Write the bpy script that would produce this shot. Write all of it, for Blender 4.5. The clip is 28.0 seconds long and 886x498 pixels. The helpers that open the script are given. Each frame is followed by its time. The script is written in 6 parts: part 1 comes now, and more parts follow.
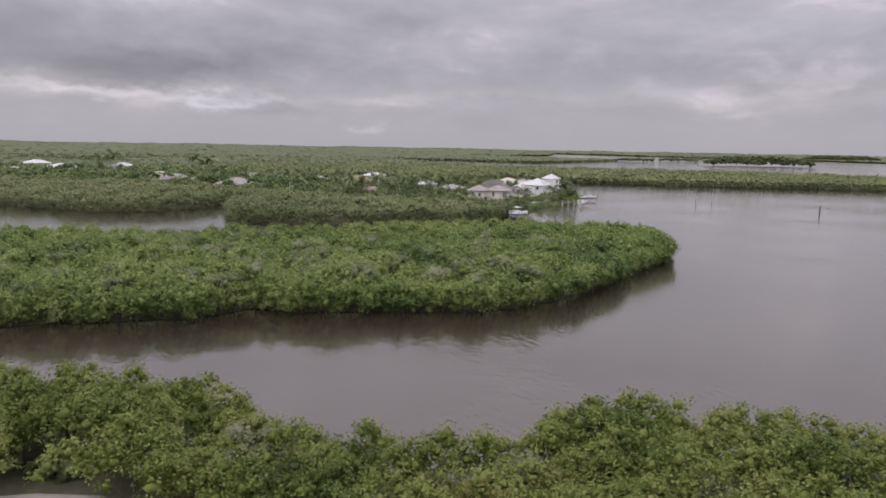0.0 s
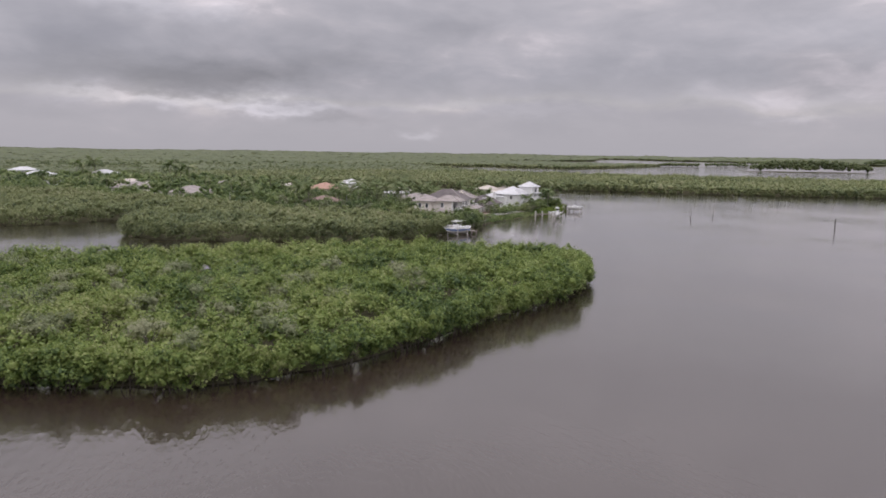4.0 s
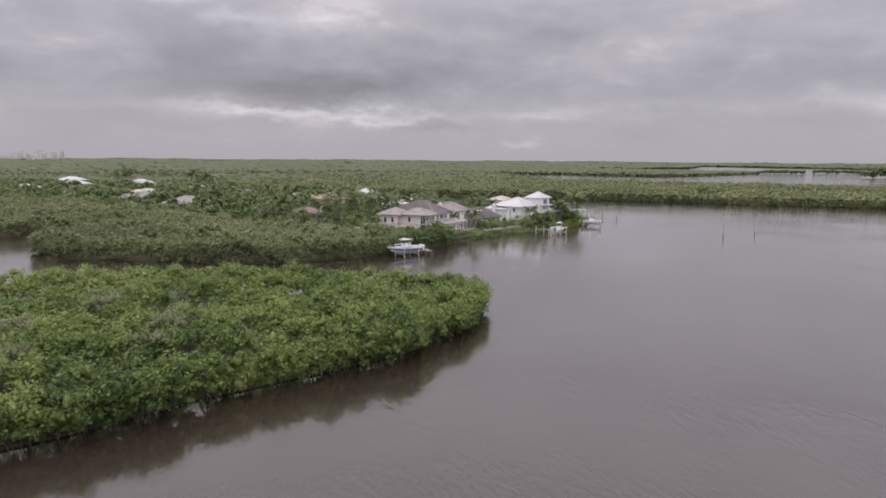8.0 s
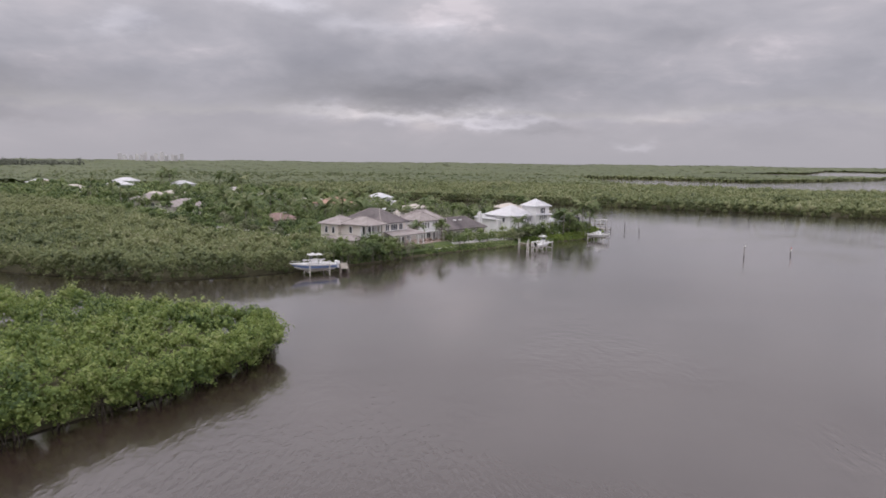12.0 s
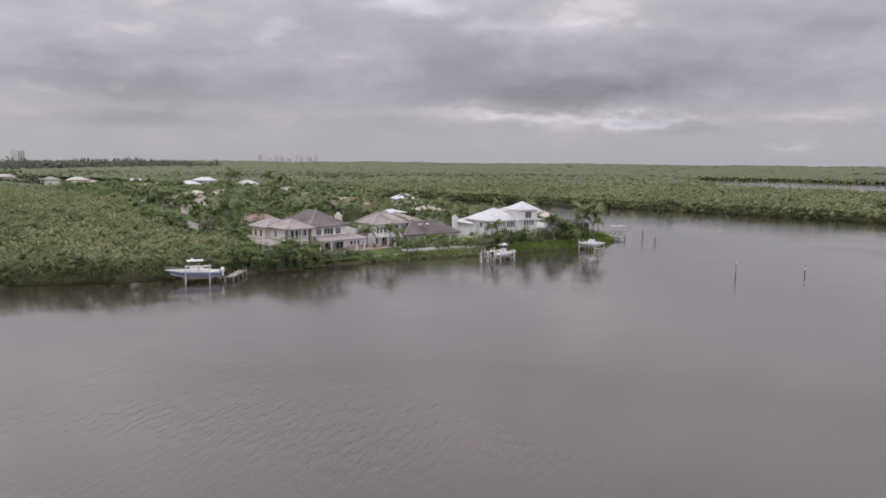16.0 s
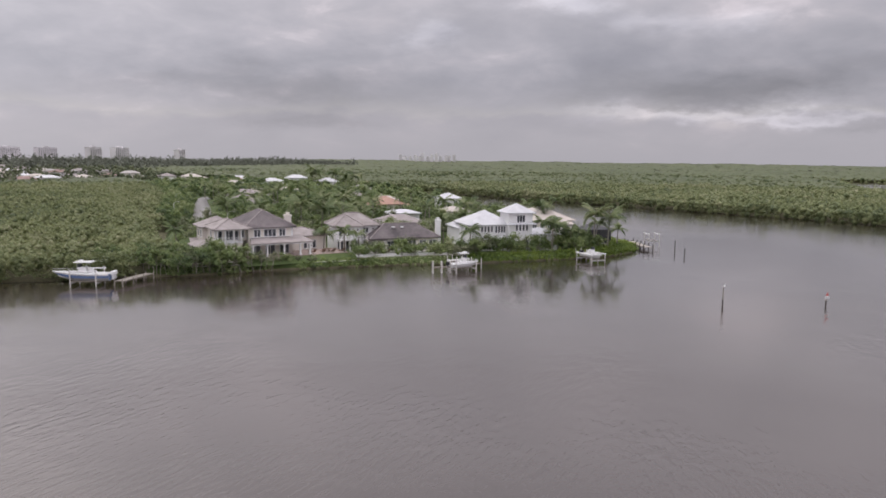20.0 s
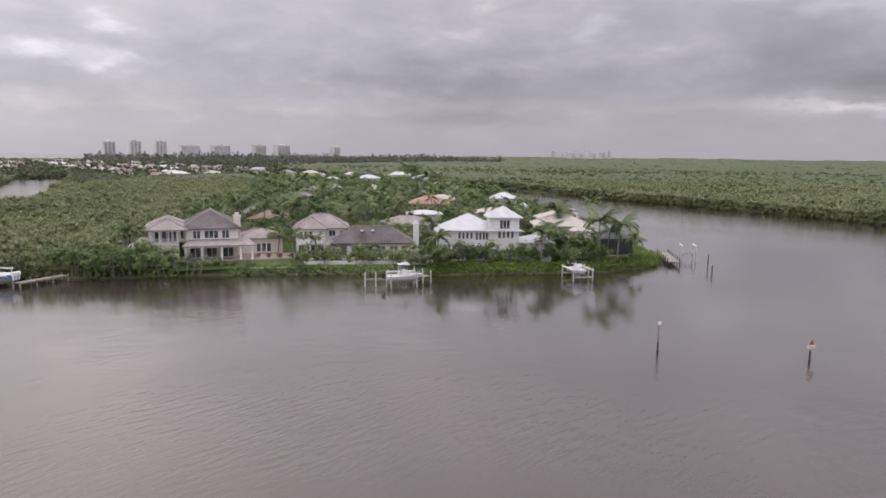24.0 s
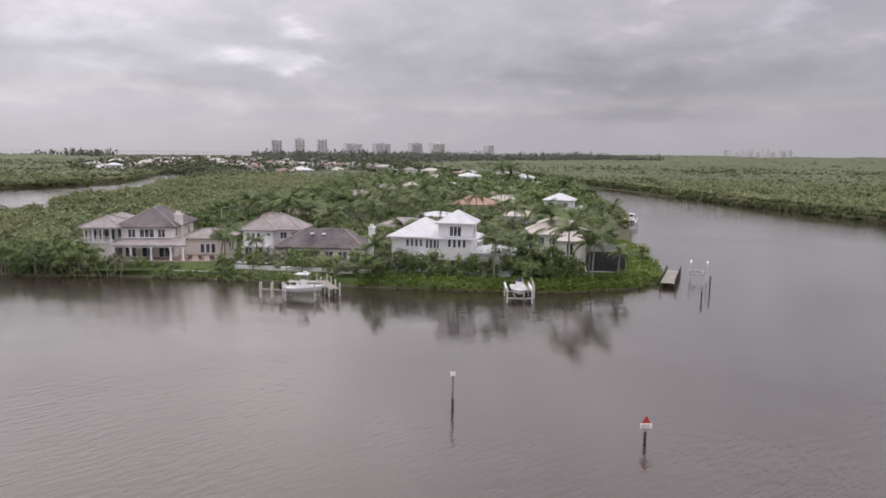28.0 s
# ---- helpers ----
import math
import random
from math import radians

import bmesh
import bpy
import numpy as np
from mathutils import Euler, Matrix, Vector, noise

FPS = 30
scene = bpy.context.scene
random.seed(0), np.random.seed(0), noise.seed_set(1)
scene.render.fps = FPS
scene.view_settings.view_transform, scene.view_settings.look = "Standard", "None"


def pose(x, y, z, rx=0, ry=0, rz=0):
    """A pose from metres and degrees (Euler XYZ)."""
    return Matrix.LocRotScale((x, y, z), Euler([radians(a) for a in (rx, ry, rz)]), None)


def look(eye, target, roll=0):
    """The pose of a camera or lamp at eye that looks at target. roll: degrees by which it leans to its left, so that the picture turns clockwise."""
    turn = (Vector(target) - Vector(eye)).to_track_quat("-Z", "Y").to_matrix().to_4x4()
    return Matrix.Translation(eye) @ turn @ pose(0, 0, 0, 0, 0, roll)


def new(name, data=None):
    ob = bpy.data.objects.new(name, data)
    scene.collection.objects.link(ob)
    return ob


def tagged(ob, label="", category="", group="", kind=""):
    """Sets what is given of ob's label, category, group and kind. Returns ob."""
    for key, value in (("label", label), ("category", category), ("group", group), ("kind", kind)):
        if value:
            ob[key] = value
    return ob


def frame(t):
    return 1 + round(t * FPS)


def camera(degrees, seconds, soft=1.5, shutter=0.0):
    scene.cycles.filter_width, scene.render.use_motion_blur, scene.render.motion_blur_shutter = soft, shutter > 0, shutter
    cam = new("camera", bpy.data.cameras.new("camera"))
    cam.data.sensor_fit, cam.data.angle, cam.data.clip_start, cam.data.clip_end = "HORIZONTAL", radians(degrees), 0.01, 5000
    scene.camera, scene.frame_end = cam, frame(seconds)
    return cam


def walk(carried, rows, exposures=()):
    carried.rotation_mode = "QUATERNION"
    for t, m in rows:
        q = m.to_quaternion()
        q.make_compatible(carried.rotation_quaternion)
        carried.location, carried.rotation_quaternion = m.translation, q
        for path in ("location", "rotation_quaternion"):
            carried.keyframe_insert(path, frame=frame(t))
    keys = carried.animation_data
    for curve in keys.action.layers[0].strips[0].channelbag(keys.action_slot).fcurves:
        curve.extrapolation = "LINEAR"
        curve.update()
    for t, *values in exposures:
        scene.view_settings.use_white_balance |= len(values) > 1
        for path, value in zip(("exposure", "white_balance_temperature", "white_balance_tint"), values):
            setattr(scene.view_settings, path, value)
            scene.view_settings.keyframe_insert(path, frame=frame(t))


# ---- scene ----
# ---------------------------------------------------------------- camera and its flight
cam = camera(64.6, 28.0, soft=1.7)
walk(cam, [
    (0, pose(0.00, 0.00, 23.97, 81.626, -1.039, 0.148)),
    (0.5, pose(4.19, 4.26, 23.89, 81.608, -1.021, 0.634)),
    (1, pose(8.64, 8.55, 23.90, 81.656, -1.014, 1.098)),
    (1.5, pose(13.18, 12.85, 23.94, 81.701, -0.995, 1.588)),
    (2, pose(17.76, 17.14, 23.96, 81.721, -0.963, 2.098)),
    (2.5, pose(22.34, 21.47, 23.99, 81.784, -0.924, 2.627)),
    (3, pose(26.90, 25.85, 23.99, 81.859, -0.879, 3.168)),
    (3.5, pose(31.44, 30.21, 23.99, 81.942, -0.839, 3.723)),
    (5.5, pose(49.90, 48.24, 23.91, 82.258, -0.672, 7.530)),
    (6, pose(54.29, 52.85, 23.88, 82.331, -0.619, 8.601)),
    (6.5, pose(58.56, 57.45, 23.85, 82.387, -0.533, 9.680)),
    (7, pose(62.75, 62.11, 23.81, 82.456, -0.466, 10.709)),
    (7.5, pose(66.73, 66.79, 23.75, 82.533, -0.422, 11.702)),
    (8, pose(70.51, 71.46, 23.67, 82.615, -0.398, 12.678)),
    (8.5, pose(74.26, 76.26, 23.56, 82.662, -0.371, 13.707)),
    (9, pose(78.13, 81.24, 23.47, 82.719, -0.369, 14.749)),
    (9.5, pose(82.00, 86.37, 23.40, 82.760, -0.399, 15.852)),
    (10, pose(85.89, 91.60, 23.38, 82.778, -0.435, 16.975)),
    (10.5, pose(89.63, 96.67, 23.42, 82.767, -0.450, 18.088)),
    (11, pose(93.41, 101.62, 23.47, 82.759, -0.490, 19.196)),
    (11.5, pose(97.41, 106.48, 23.49, 82.777, -0.562, 20.366)),
    (12, pose(101.51, 111.26, 23.50, 82.810, -0.631, 21.594)),
    (12.5, pose(105.62, 115.98, 23.48, 82.804, -0.670, 22.884)),
    (14.5, pose(121.96, 135.27, 23.20, 82.769, -0.530, 28.373)),
    (15, pose(125.81, 140.11, 23.13, 82.784, -0.537, 29.787)),
    (15.5, pose(129.53, 145.03, 23.06, 82.784, -0.533, 31.187)),
    (16, pose(133.06, 150.09, 23.01, 82.796, -0.527, 32.553)),
    (16.5, pose(136.39, 155.25, 22.94, 82.775, -0.519, 33.884)),
    (17, pose(139.50, 160.40, 22.87, 82.746, -0.527, 35.207)),
    (17.5, pose(142.26, 165.47, 22.81, 82.725, -0.571, 36.620)),
    (18, pose(144.73, 170.54, 22.72, 82.690, -0.623, 38.137)),
    (18.5, pose(146.91, 175.81, 22.62, 82.667, -0.665, 39.670)),
    (19, pose(148.74, 181.23, 22.52, 82.678, -0.700, 41.271)),
    (19.5, pose(150.35, 186.78, 22.43, 82.683, -0.683, 42.853)),
    (20, pose(151.77, 192.34, 22.35, 82.652, -0.670, 44.445)),
    (20.5, pose(153.02, 197.87, 22.37, 82.636, -0.745, 46.004)),
    (21, pose(154.25, 203.26, 22.42, 82.591, -0.816, 47.604)),
    (21.5, pose(155.58, 208.56, 22.45, 82.535, -0.835, 49.205)),
    (23.5, pose(160.44, 230.30, 22.42, 82.334, -0.649, 55.648)),
    (24, pose(161.23, 235.84, 22.40, 82.289, -0.598, 57.429)),
    (24.5, pose(161.89, 241.35, 22.36, 82.241, -0.560, 59.236)),
    (25, pose(162.38, 246.90, 22.30, 82.194, -0.537, 60.984)),
    (25.5, pose(162.76, 252.45, 22.22, 82.200, -0.538, 62.685)),
    (26, pose(163.00, 257.97, 22.16, 82.186, -0.592, 64.370)),
    (26.5, pose(163.18, 263.34, 22.14, 82.123, -0.669, 66.085)),
    (27, pose(163.29, 268.78, 22.19, 82.073, -0.729, 67.759)),
    (27.5, pose(163.25, 274.27, 22.28, 82.020, -0.740, 69.388)),
    (28, pose(163.10, 279.77, 22.39, 81.989, -0.703, 70.978)),
])

# ---------------------------------------------------------------- world, sun, exposure
scene.view_settings.exposure = 0.0
world = bpy.data.worlds.new("overcast_sky")
scene.world = world
world.use_nodes = True


def wire(tree, a, b):
    tree.links.new(a, b)


def node(tree, kind, **values):
    n = tree.nodes.new(kind)
    for key, value in values.items():
        if key in n.inputs:
            n.inputs[key].default_value = value
    return n


def math_node(tree, op, a, b=None, clamp=False):
    n = tree.nodes.new("ShaderNodeMath")
    n.operation, n.use_clamp = op, clamp
    for i, v in enumerate((a, b)):
        if v is None:
            continue
        if isinstance(v, (int, float)):
            n.inputs[i].default_value = v
        else:
            wire(tree, v, n.inputs[i])
    return n.outputs[0]


def ramp(tree, fac, stops):
    n = tree.nodes.new("ShaderNodeValToRGB")
    els = n.color_ramp.elements
    while len(els) < len(stops):
        els.new(0.5)
    for e, (pos, col) in zip(els, stops):
        e.position, e.color = pos, (*col, 1)
    wire(tree, fac, n.inputs[0])
    return n.outputs[0]


def mix_rgb(tree, fac, a, b, blend="MIX"):
    n = tree.nodes.new("ShaderNodeMix")
    n.data_type, n.blend_type = "RGBA", blend
    for s, v in ((n.inputs[0], fac), (n.inputs[6], a), (n.inputs[7], b)):
        if isinstance(v, (int, float)):
            s.default_value = v
        elif isinstance(v, tuple):
            s.default_value = (*v, 1) if len(v) == 3 else v
        else:
            wire(tree, v, s)
    return n.outputs[2]


SUN_WAY = Vector((-0.34, -0.10, 0.93)).normalized()
GLOW_WAY = Vector((-0.90, -0.15, 0.62)).normalized()

# the deck's thin bright places and its dark heavy bases: bearing and height in degrees, their reach, how much
THIN = [(25.7, 3.68, 6.9, 0.42, 0.20), (17.9, 3.20, 4.2, 0.37, 0.22), (24.8, 3.81, 5.1, 0.32, 0.20), (18.6, 3.33, 2.8, 0.28, 0.20), (8.0, 1.48, 1.3, 0.37, 0.20), (3.1, 3.59, 8.8, 0.42, 0.12), (-20.0, 4.07, 5.5, 0.65, 0.16), (-21.7, 2.49, 2.1, 0.23, 0.14), (34.4, 11.79, 3.5, 0.74, 0.42), (27.4, 10.33, 3.0, 0.69, 0.24), (22.3, 10.38, 1.9, 0.83, 0.20), (45.8, 9.52, 1.8, 1.20, 0.26), (82.1, 9.02, 1.8, 0.55, 0.36), (87.4, 7.10, 3.0, 0.51, 0.40), (82.3, 6.49, 2.5, 0.42, 0.36), (97.6, 8.26, 4.6, 0.92, 0.28), (96.8, 5.72, 3.7, 0.74, 0.18), (97.6, 3.65, 6.9, 2.77, 0.10), (-25.3, 8.69, 5.1, 1.85, 0.09)]
HEAVY = [(23.0, 5.34, 7.9, 1.39, 0.17), (23.0, 5.81, 10.6, 1.39, 0.13), (11.8, 6.89, 4.6, 0.92, 0.10), (17.0, 5.20, 2.8, 0.65, 0.12), (56.3, 5.41, 6.9, 1.29, 0.19), (67.1, 5.29, 5.1, 0.60, 0.09), (90.6, 4.58, 5.1, 0.60, 0.09), (55.1, 3.09, 4.2, 0.55, 0.12), (-23.0, 5.97, 4.2, 1.20, 0.10), (2.6, 9.04, 3.7, 1.02, 0.08), (-28.9, 4.34, 3.2, 0.69, 0.08), (14.2, 2.73, 2.1, 0.42, 0.12), (14.9, 8.57, 9.7, 1.62, 0.06)]


def build_world():
    t = world.node_tree
    t.nodes.clear()
    out = t.nodes.new("ShaderNodeOutputWorld")
    coord = t.nodes.new("ShaderNodeTexCoord")
    sep = t.nodes.new("ShaderNodeSeparateXYZ")
    wire(t, coord.outputs["Generated"], sep.inputs[0])
    up = math_node(t, "MAXIMUM", sep.outputs[2], 0.0)
    # flat cloud deck seen in perspective: the direction's footprint on a layer overhead
    low = math_node(t, "ADD", up, 0.30)
    deck = t.nodes.new("ShaderNodeCombineXYZ")
    wire(t, math_node(t, "DIVIDE", sep.outputs[0], low), deck.inputs[0])
    wire(t, math_node(t, "DIVIDE", sep.outputs[1], low), deck.inputs[1])
    big = node(t, "ShaderNodeTexNoise", Scale=1.35, Detail=8.0, Roughness=0.55, Distortion=0.35)
    wire(t, deck.outputs[0], big.inputs["Vector"])
    # piled banks: the direction itself, squeezed in height
    tall = t.nodes.new("ShaderNodeCombineXYZ")
    wire(t, sep.outputs[0], tall.inputs[0])
    wire(t, sep.outputs[1], tall.inputs[1])
    wire(t, math_node(t, "MULTIPLY", sep.outputs[2], 2.6), tall.inputs[2])
    bil = node(t, "ShaderNodeTexNoise", Scale=3.9, Detail=9.0, Roughness=0.52, Distortion=0.6)
    wire(t, tall.outputs[0], bil.inputs["Vector"])
    puff = node(t, "ShaderNodeTexNoise", Scale=11.0, Detail=7.0, Roughness=0.55, Distortion=0.3)
    wire(t, tall.outputs[0], puff.inputs["Vector"])
    s = math_node(t, "ADD", math_node(t, "MULTIPLY", big.outputs[0], 0.42), math_node(t, "MULTIPLY", bil.outputs[0], 0.58))
    # layers: pale haze at the horizon, a bright gap above it, then the dark flat base of the deck
    wav = math_node(t, "MULTIPLY", math_node(t, "SUBTRACT", bil.outputs[0], 0.5), 0.09)
    lev = math_node(t, "MULTIPLY", math_node(t, "ADD", math_node(t, "ADD", up, wav), math_node(t, "MULTIPLY", math_node(t, "SUBTRACT", puff.outputs[0], 0.5), 0.035)), 4.0)
    layer = ramp(t, lev, [(0.0, (0.43, 0.412, 0.455)), (0.14, (0.44, 0.42, 0.462)), (0.215, (0.43, 0.41, 0.452)), (0.262, (0.455, 0.435, 0.462)),
                          (0.315, (0.42, 0.405, 0.445)), (0.42, (0.395, 0.385, 0.43)), (0.66, (0.455, 0.44, 0.485)), (1.0, (0.50, 0.48, 0.52))])
    mott = ramp(t, math_node(t, "ADD", math_node(t, "MULTIPLY", s, 0.64), math_node(t, "MULTIPLY", puff.outputs[0], 0.36)),
                [(0.38, (0.82, 0.825, 0.86)), (0.46, (0.95, 0.95, 0.97)), (0.52, (1.07, 1.06, 1.075)), (0.57, (1.22, 1.185, 1.185)), (0.62, (1.62, 1.53, 1.51))])
    soft = math_node(t, "MULTIPLY", up, 14.0, clamp=True)
    cloud = mix_rgb(t, 1.0, layer, mix_rgb(t, math_node(t, "MULTIPLY", soft, 0.62), (1.0, 1.0, 1.0), mott), "MULTIPLY")
    # single banks and gaps, with edges torn by the same billows
    rag = node(t, "ShaderNodeTexNoise", Scale=7.0, Detail=8.0, Roughness=0.6)
    wire(t, tall.outputs[0], rag.inputs["Vector"])
    torn = t.nodes.new("ShaderNodeVectorMath")
    torn.operation = "MULTIPLY_ADD"
    wire(t, rag.outputs["Color"], torn.inputs[0])
    torn.inputs[1].default_value, torn.inputs[2].default_value = (15.0, 5.0, 0.0), (-7.5, -2.5, 0.0)
    bearing = math_node(t, "MULTIPLY", math_node(t, "ARCTAN2", math_node(t, "MULTIPLY", sep.outputs[0], -1.0), sep.outputs[1]), 57.2958)
    height = math_node(t, "MULTIPLY", math_node(t, "ARCSINE", sep.outputs[2]), 57.2958)
    spot = t.nodes.new("ShaderNodeCombineXYZ")
    wire(t, bearing, spot.inputs[0])
    wire(t, height, spot.inputs[1])
    place = t.nodes.new("ShaderNodeVectorMath")
    place.operation = "ADD"
    wire(t, spot.outputs[0], place.inputs[0])
    wire(t, torn.outputs[0], place.inputs[1])
    total = 1.0
    for rows, sign in ((THIN, 1.0), (HEAVY, -1.0)):
        for az, el, wide, high, much in rows:
            v = t.nodes.new("ShaderNodeVectorMath")
            v.operation = "MULTIPLY_ADD"
            wire(t, place.outputs[0], v.inputs[0])
            v.inputs[1].default_value, v.inputs[2].default_value = (1 / wide, 1 / high, 0), (-az / wide, -el / high, 0)
            q = t.nodes.new("ShaderNodeVectorMath")
            q.operation = "DOT_PRODUCT"
            wire(t, v.outputs[0], q.inputs[0])
            wire(t, v.outputs[0], q.inputs[1])
            total = math_node(t, "ADD", math_node(t, "MULTIPLY", math_node(t, "POWER", 0.42, q.outputs["Value"]), sign * much * 1.15), total)
    banks = t.nodes.new("ShaderNodeVectorMath")
    banks.operation = "SCALE"
    wire(t, cloud, banks.inputs[0])
    wire(t, total, banks.inputs[3])
    cloud = banks.outputs[0]
    # an overcast sky is brighter towards the zenith, and where the cloud is thin in the west
    dot = t.nodes.new("ShaderNodeVectorMath")
    dot.operation = "DOT_PRODUCT"
    wire(t, coord.outputs["Generated"], dot.inputs[0])
    dot.inputs[1].default_value = GLOW_WAY
    glow = math_node(t, "POWER", math_node(t, "MAXIMUM", dot.outputs["Value"], 0.0), 8.0)
    over = math_node(t, "MULTIPLY", math_node(t, "MAXIMUM", math_node(t, "SUBTRACT", up, 0.20), 0.0), 3.3)
    gain = math_node(t, "ADD", math_node(t, "ADD", over, 1.0), math_node(t, "MULTIPLY", glow, 1.15))
    vec = t.nodes.new("ShaderNodeVectorMath")
    vec.operation = "SCALE"
    cloud = mix_rgb(t, 1.0, cloud, mix_rgb(t, glow, (1.0, 1.0, 1.0), (1.01, 1.0, 0.93)), "MULTIPLY")
    wire(t, cloud, vec.inputs[0])
    wire(t, gain, vec.inputs[3])
    sky = t.nodes.new("ShaderNodeTexSky")
    sky.sky_type, sky.sun_disc, sky.sun_elevation, sky.sun_rotation = "NISHITA", False, radians(69), radians(254)
    a = node(t, "ShaderNodeBackground", Strength=0.06)
    b = node(t, "ShaderNodeBackground", Strength=1.0)
    wire(t, sky.outputs[0], a.inputs[0])
    wire(t, vec.outputs[0], b.inputs[0])
    m = t.nodes.new("ShaderNodeMixShader")
    m.inputs[0].default_value = 0.95
    wire(t, a.outputs[0], m.inputs[1])
    wire(t, b.outputs[0], m.inputs[2])
    wire(t, m.outputs[0], out.inputs[0])


build_world()
sun_data = bpy.data.lights.new("sun", "SUN")
sun_data.energy, sun_data.angle, sun_data.color = 0.75, radians(48), (1.0, 0.96, 0.91)
sun = new("sun", sun_data)
sun.matrix_world = look(SUN_WAY * 300, (0, 0, 0))

# ---------------------------------------------------------------- materials
def material(name):
    m = bpy.data.materials.new(name)
    m.use_nodes = True
    t = m.node_tree
    return m, t, t.nodes["Principled BSDF"], t.nodes["Material Output"]


def world_place(t, scale=1.0):
    g = t.nodes.new("ShaderNodeNewGeometry")
    v = t.nodes.new("ShaderNodeVectorMath")
    v.operation = "SCALE"
    v.inputs[3].default_value = scale
    wire(t, g.outputs["Position"], v.inputs[0])
    return v.outputs[0], g


def noise_at(t, vec, scale, detail=4.0, rough=0.55):
    n = node(t, "ShaderNodeTexNoise", Scale=scale, Detail=detail, Roughness=rough)
    wire(t, vec, n.inputs["Vector"])
    return n.outputs[0]


def bumped(t, bsdf, height, strength, dist):
    b = node(t, "ShaderNodeBump", Strength=strength, Distance=dist)
    wire(t, height, b.inputs["Height"])
    wire(t, b.outputs[0], bsdf.inputs["Normal"])


def foliage_mat(name, dark, mid, light, pale, patch=0.06, thing=False, grain=4.5):
    """Leaves: colour drifts from stand to stand, from crown to crown and from leaf to leaf; a third of the light goes through."""
    m, t, b, out = material(name)
    pos, geo = world_place(t)
    stand = noise_at(t, pos, patch, 2.0)
    crown = noise_at(t, pos, 0.33, 2.0)
    leaf = geo.outputs["Random Per Island"]
    s = math_node(t, "ADD", math_node(t, "MULTIPLY", stand, 0.68), math_node(t, "MULTIPLY", crown, 0.52))
    s = math_node(t, "ADD", s, math_node(t, "MULTIPLY", math_node(t, "SUBTRACT", leaf, 0.5), 0.28))
    speck = noise_at(t, pos, grain, 3.0, 0.6)
    s = math_node(t, "ADD", s, math_node(t, "MULTIPLY", math_node(t, "SUBTRACT", speck, 0.5), 0.55 if grain > 3 else 0.32))
    if thing:
        info = t.nodes.new("ShaderNodeObjectInfo")
        s = math_node(t, "ADD", s, math_node(t, "MULTIPLY", math_node(t, "SUBTRACT", info.outputs["Random"], 0.5), 0.22))
    col = ramp(t, s, [(0.36, dark), (0.52, mid), (0.68, light), (0.86, pale)])
    wire(t, col, b.inputs["Base Color"])
    b.inputs["Roughness"].default_value = 0.5
    b.inputs["Specular IOR Level"].default_value = 0.3
    bumped(t, b, speck, 0.8, 0.6 / grain)
    tr = t.nodes.new("ShaderNodeBsdfTranslucent")
    wire(t, col, tr.inputs[0])
    mix = t.nodes.new("ShaderNodeMixShader")
    mix.inputs[0].default_value = 0.36
    wire(t, b.outputs[0], mix.inputs[1])
    wire(t, tr.outputs[0], mix.inputs[2])
    wire(t, mix.outputs[0], out.inputs[0])
    return m


def rough_mat(name, a, b_col, scale=3.0, rough=0.85, bump=0.3, dist=0.02, detail=6.0, metal=0.0, fine=0.0):
    """A weathered plain surface: two colours mixed by stains, with fine relief."""
    m, t, b, out = material(name)
    pos, geo = world_place(t)
    n1 = noise_at(t, pos, scale, detail, 0.62)
    n2 = noise_at(t, pos, scale * 9.0, 3.0)
    s = math_node(t, "ADD", math_node(t, "MULTIPLY", n1, 0.75), math_node(t, "MULTIPLY", n2, 0.25))
    col = ramp(t, s, [(0.36, a), (0.64, b_col)])
    if fine:
        info = t.nodes.new("ShaderNodeObjectInfo")
        k = math_node(t, "ADD", math_node(t, "MULTIPLY", info.outputs["Random"], fine), 1.0 - fine / 2)
        v = t.nodes.new("ShaderNodeVectorMath")
        v.operation = "SCALE"
        wire(t, col, v.inputs[0])
        wire(t, k, v.inputs[3])
        col = v.outputs[0]
    wire(t, col, b.inputs["Base Color"])
    b.inputs["Roughness"].default_value, b.inputs["Metallic"].default_value = rough, metal
    bumped(t, b, n2, bump, dist)
    return m


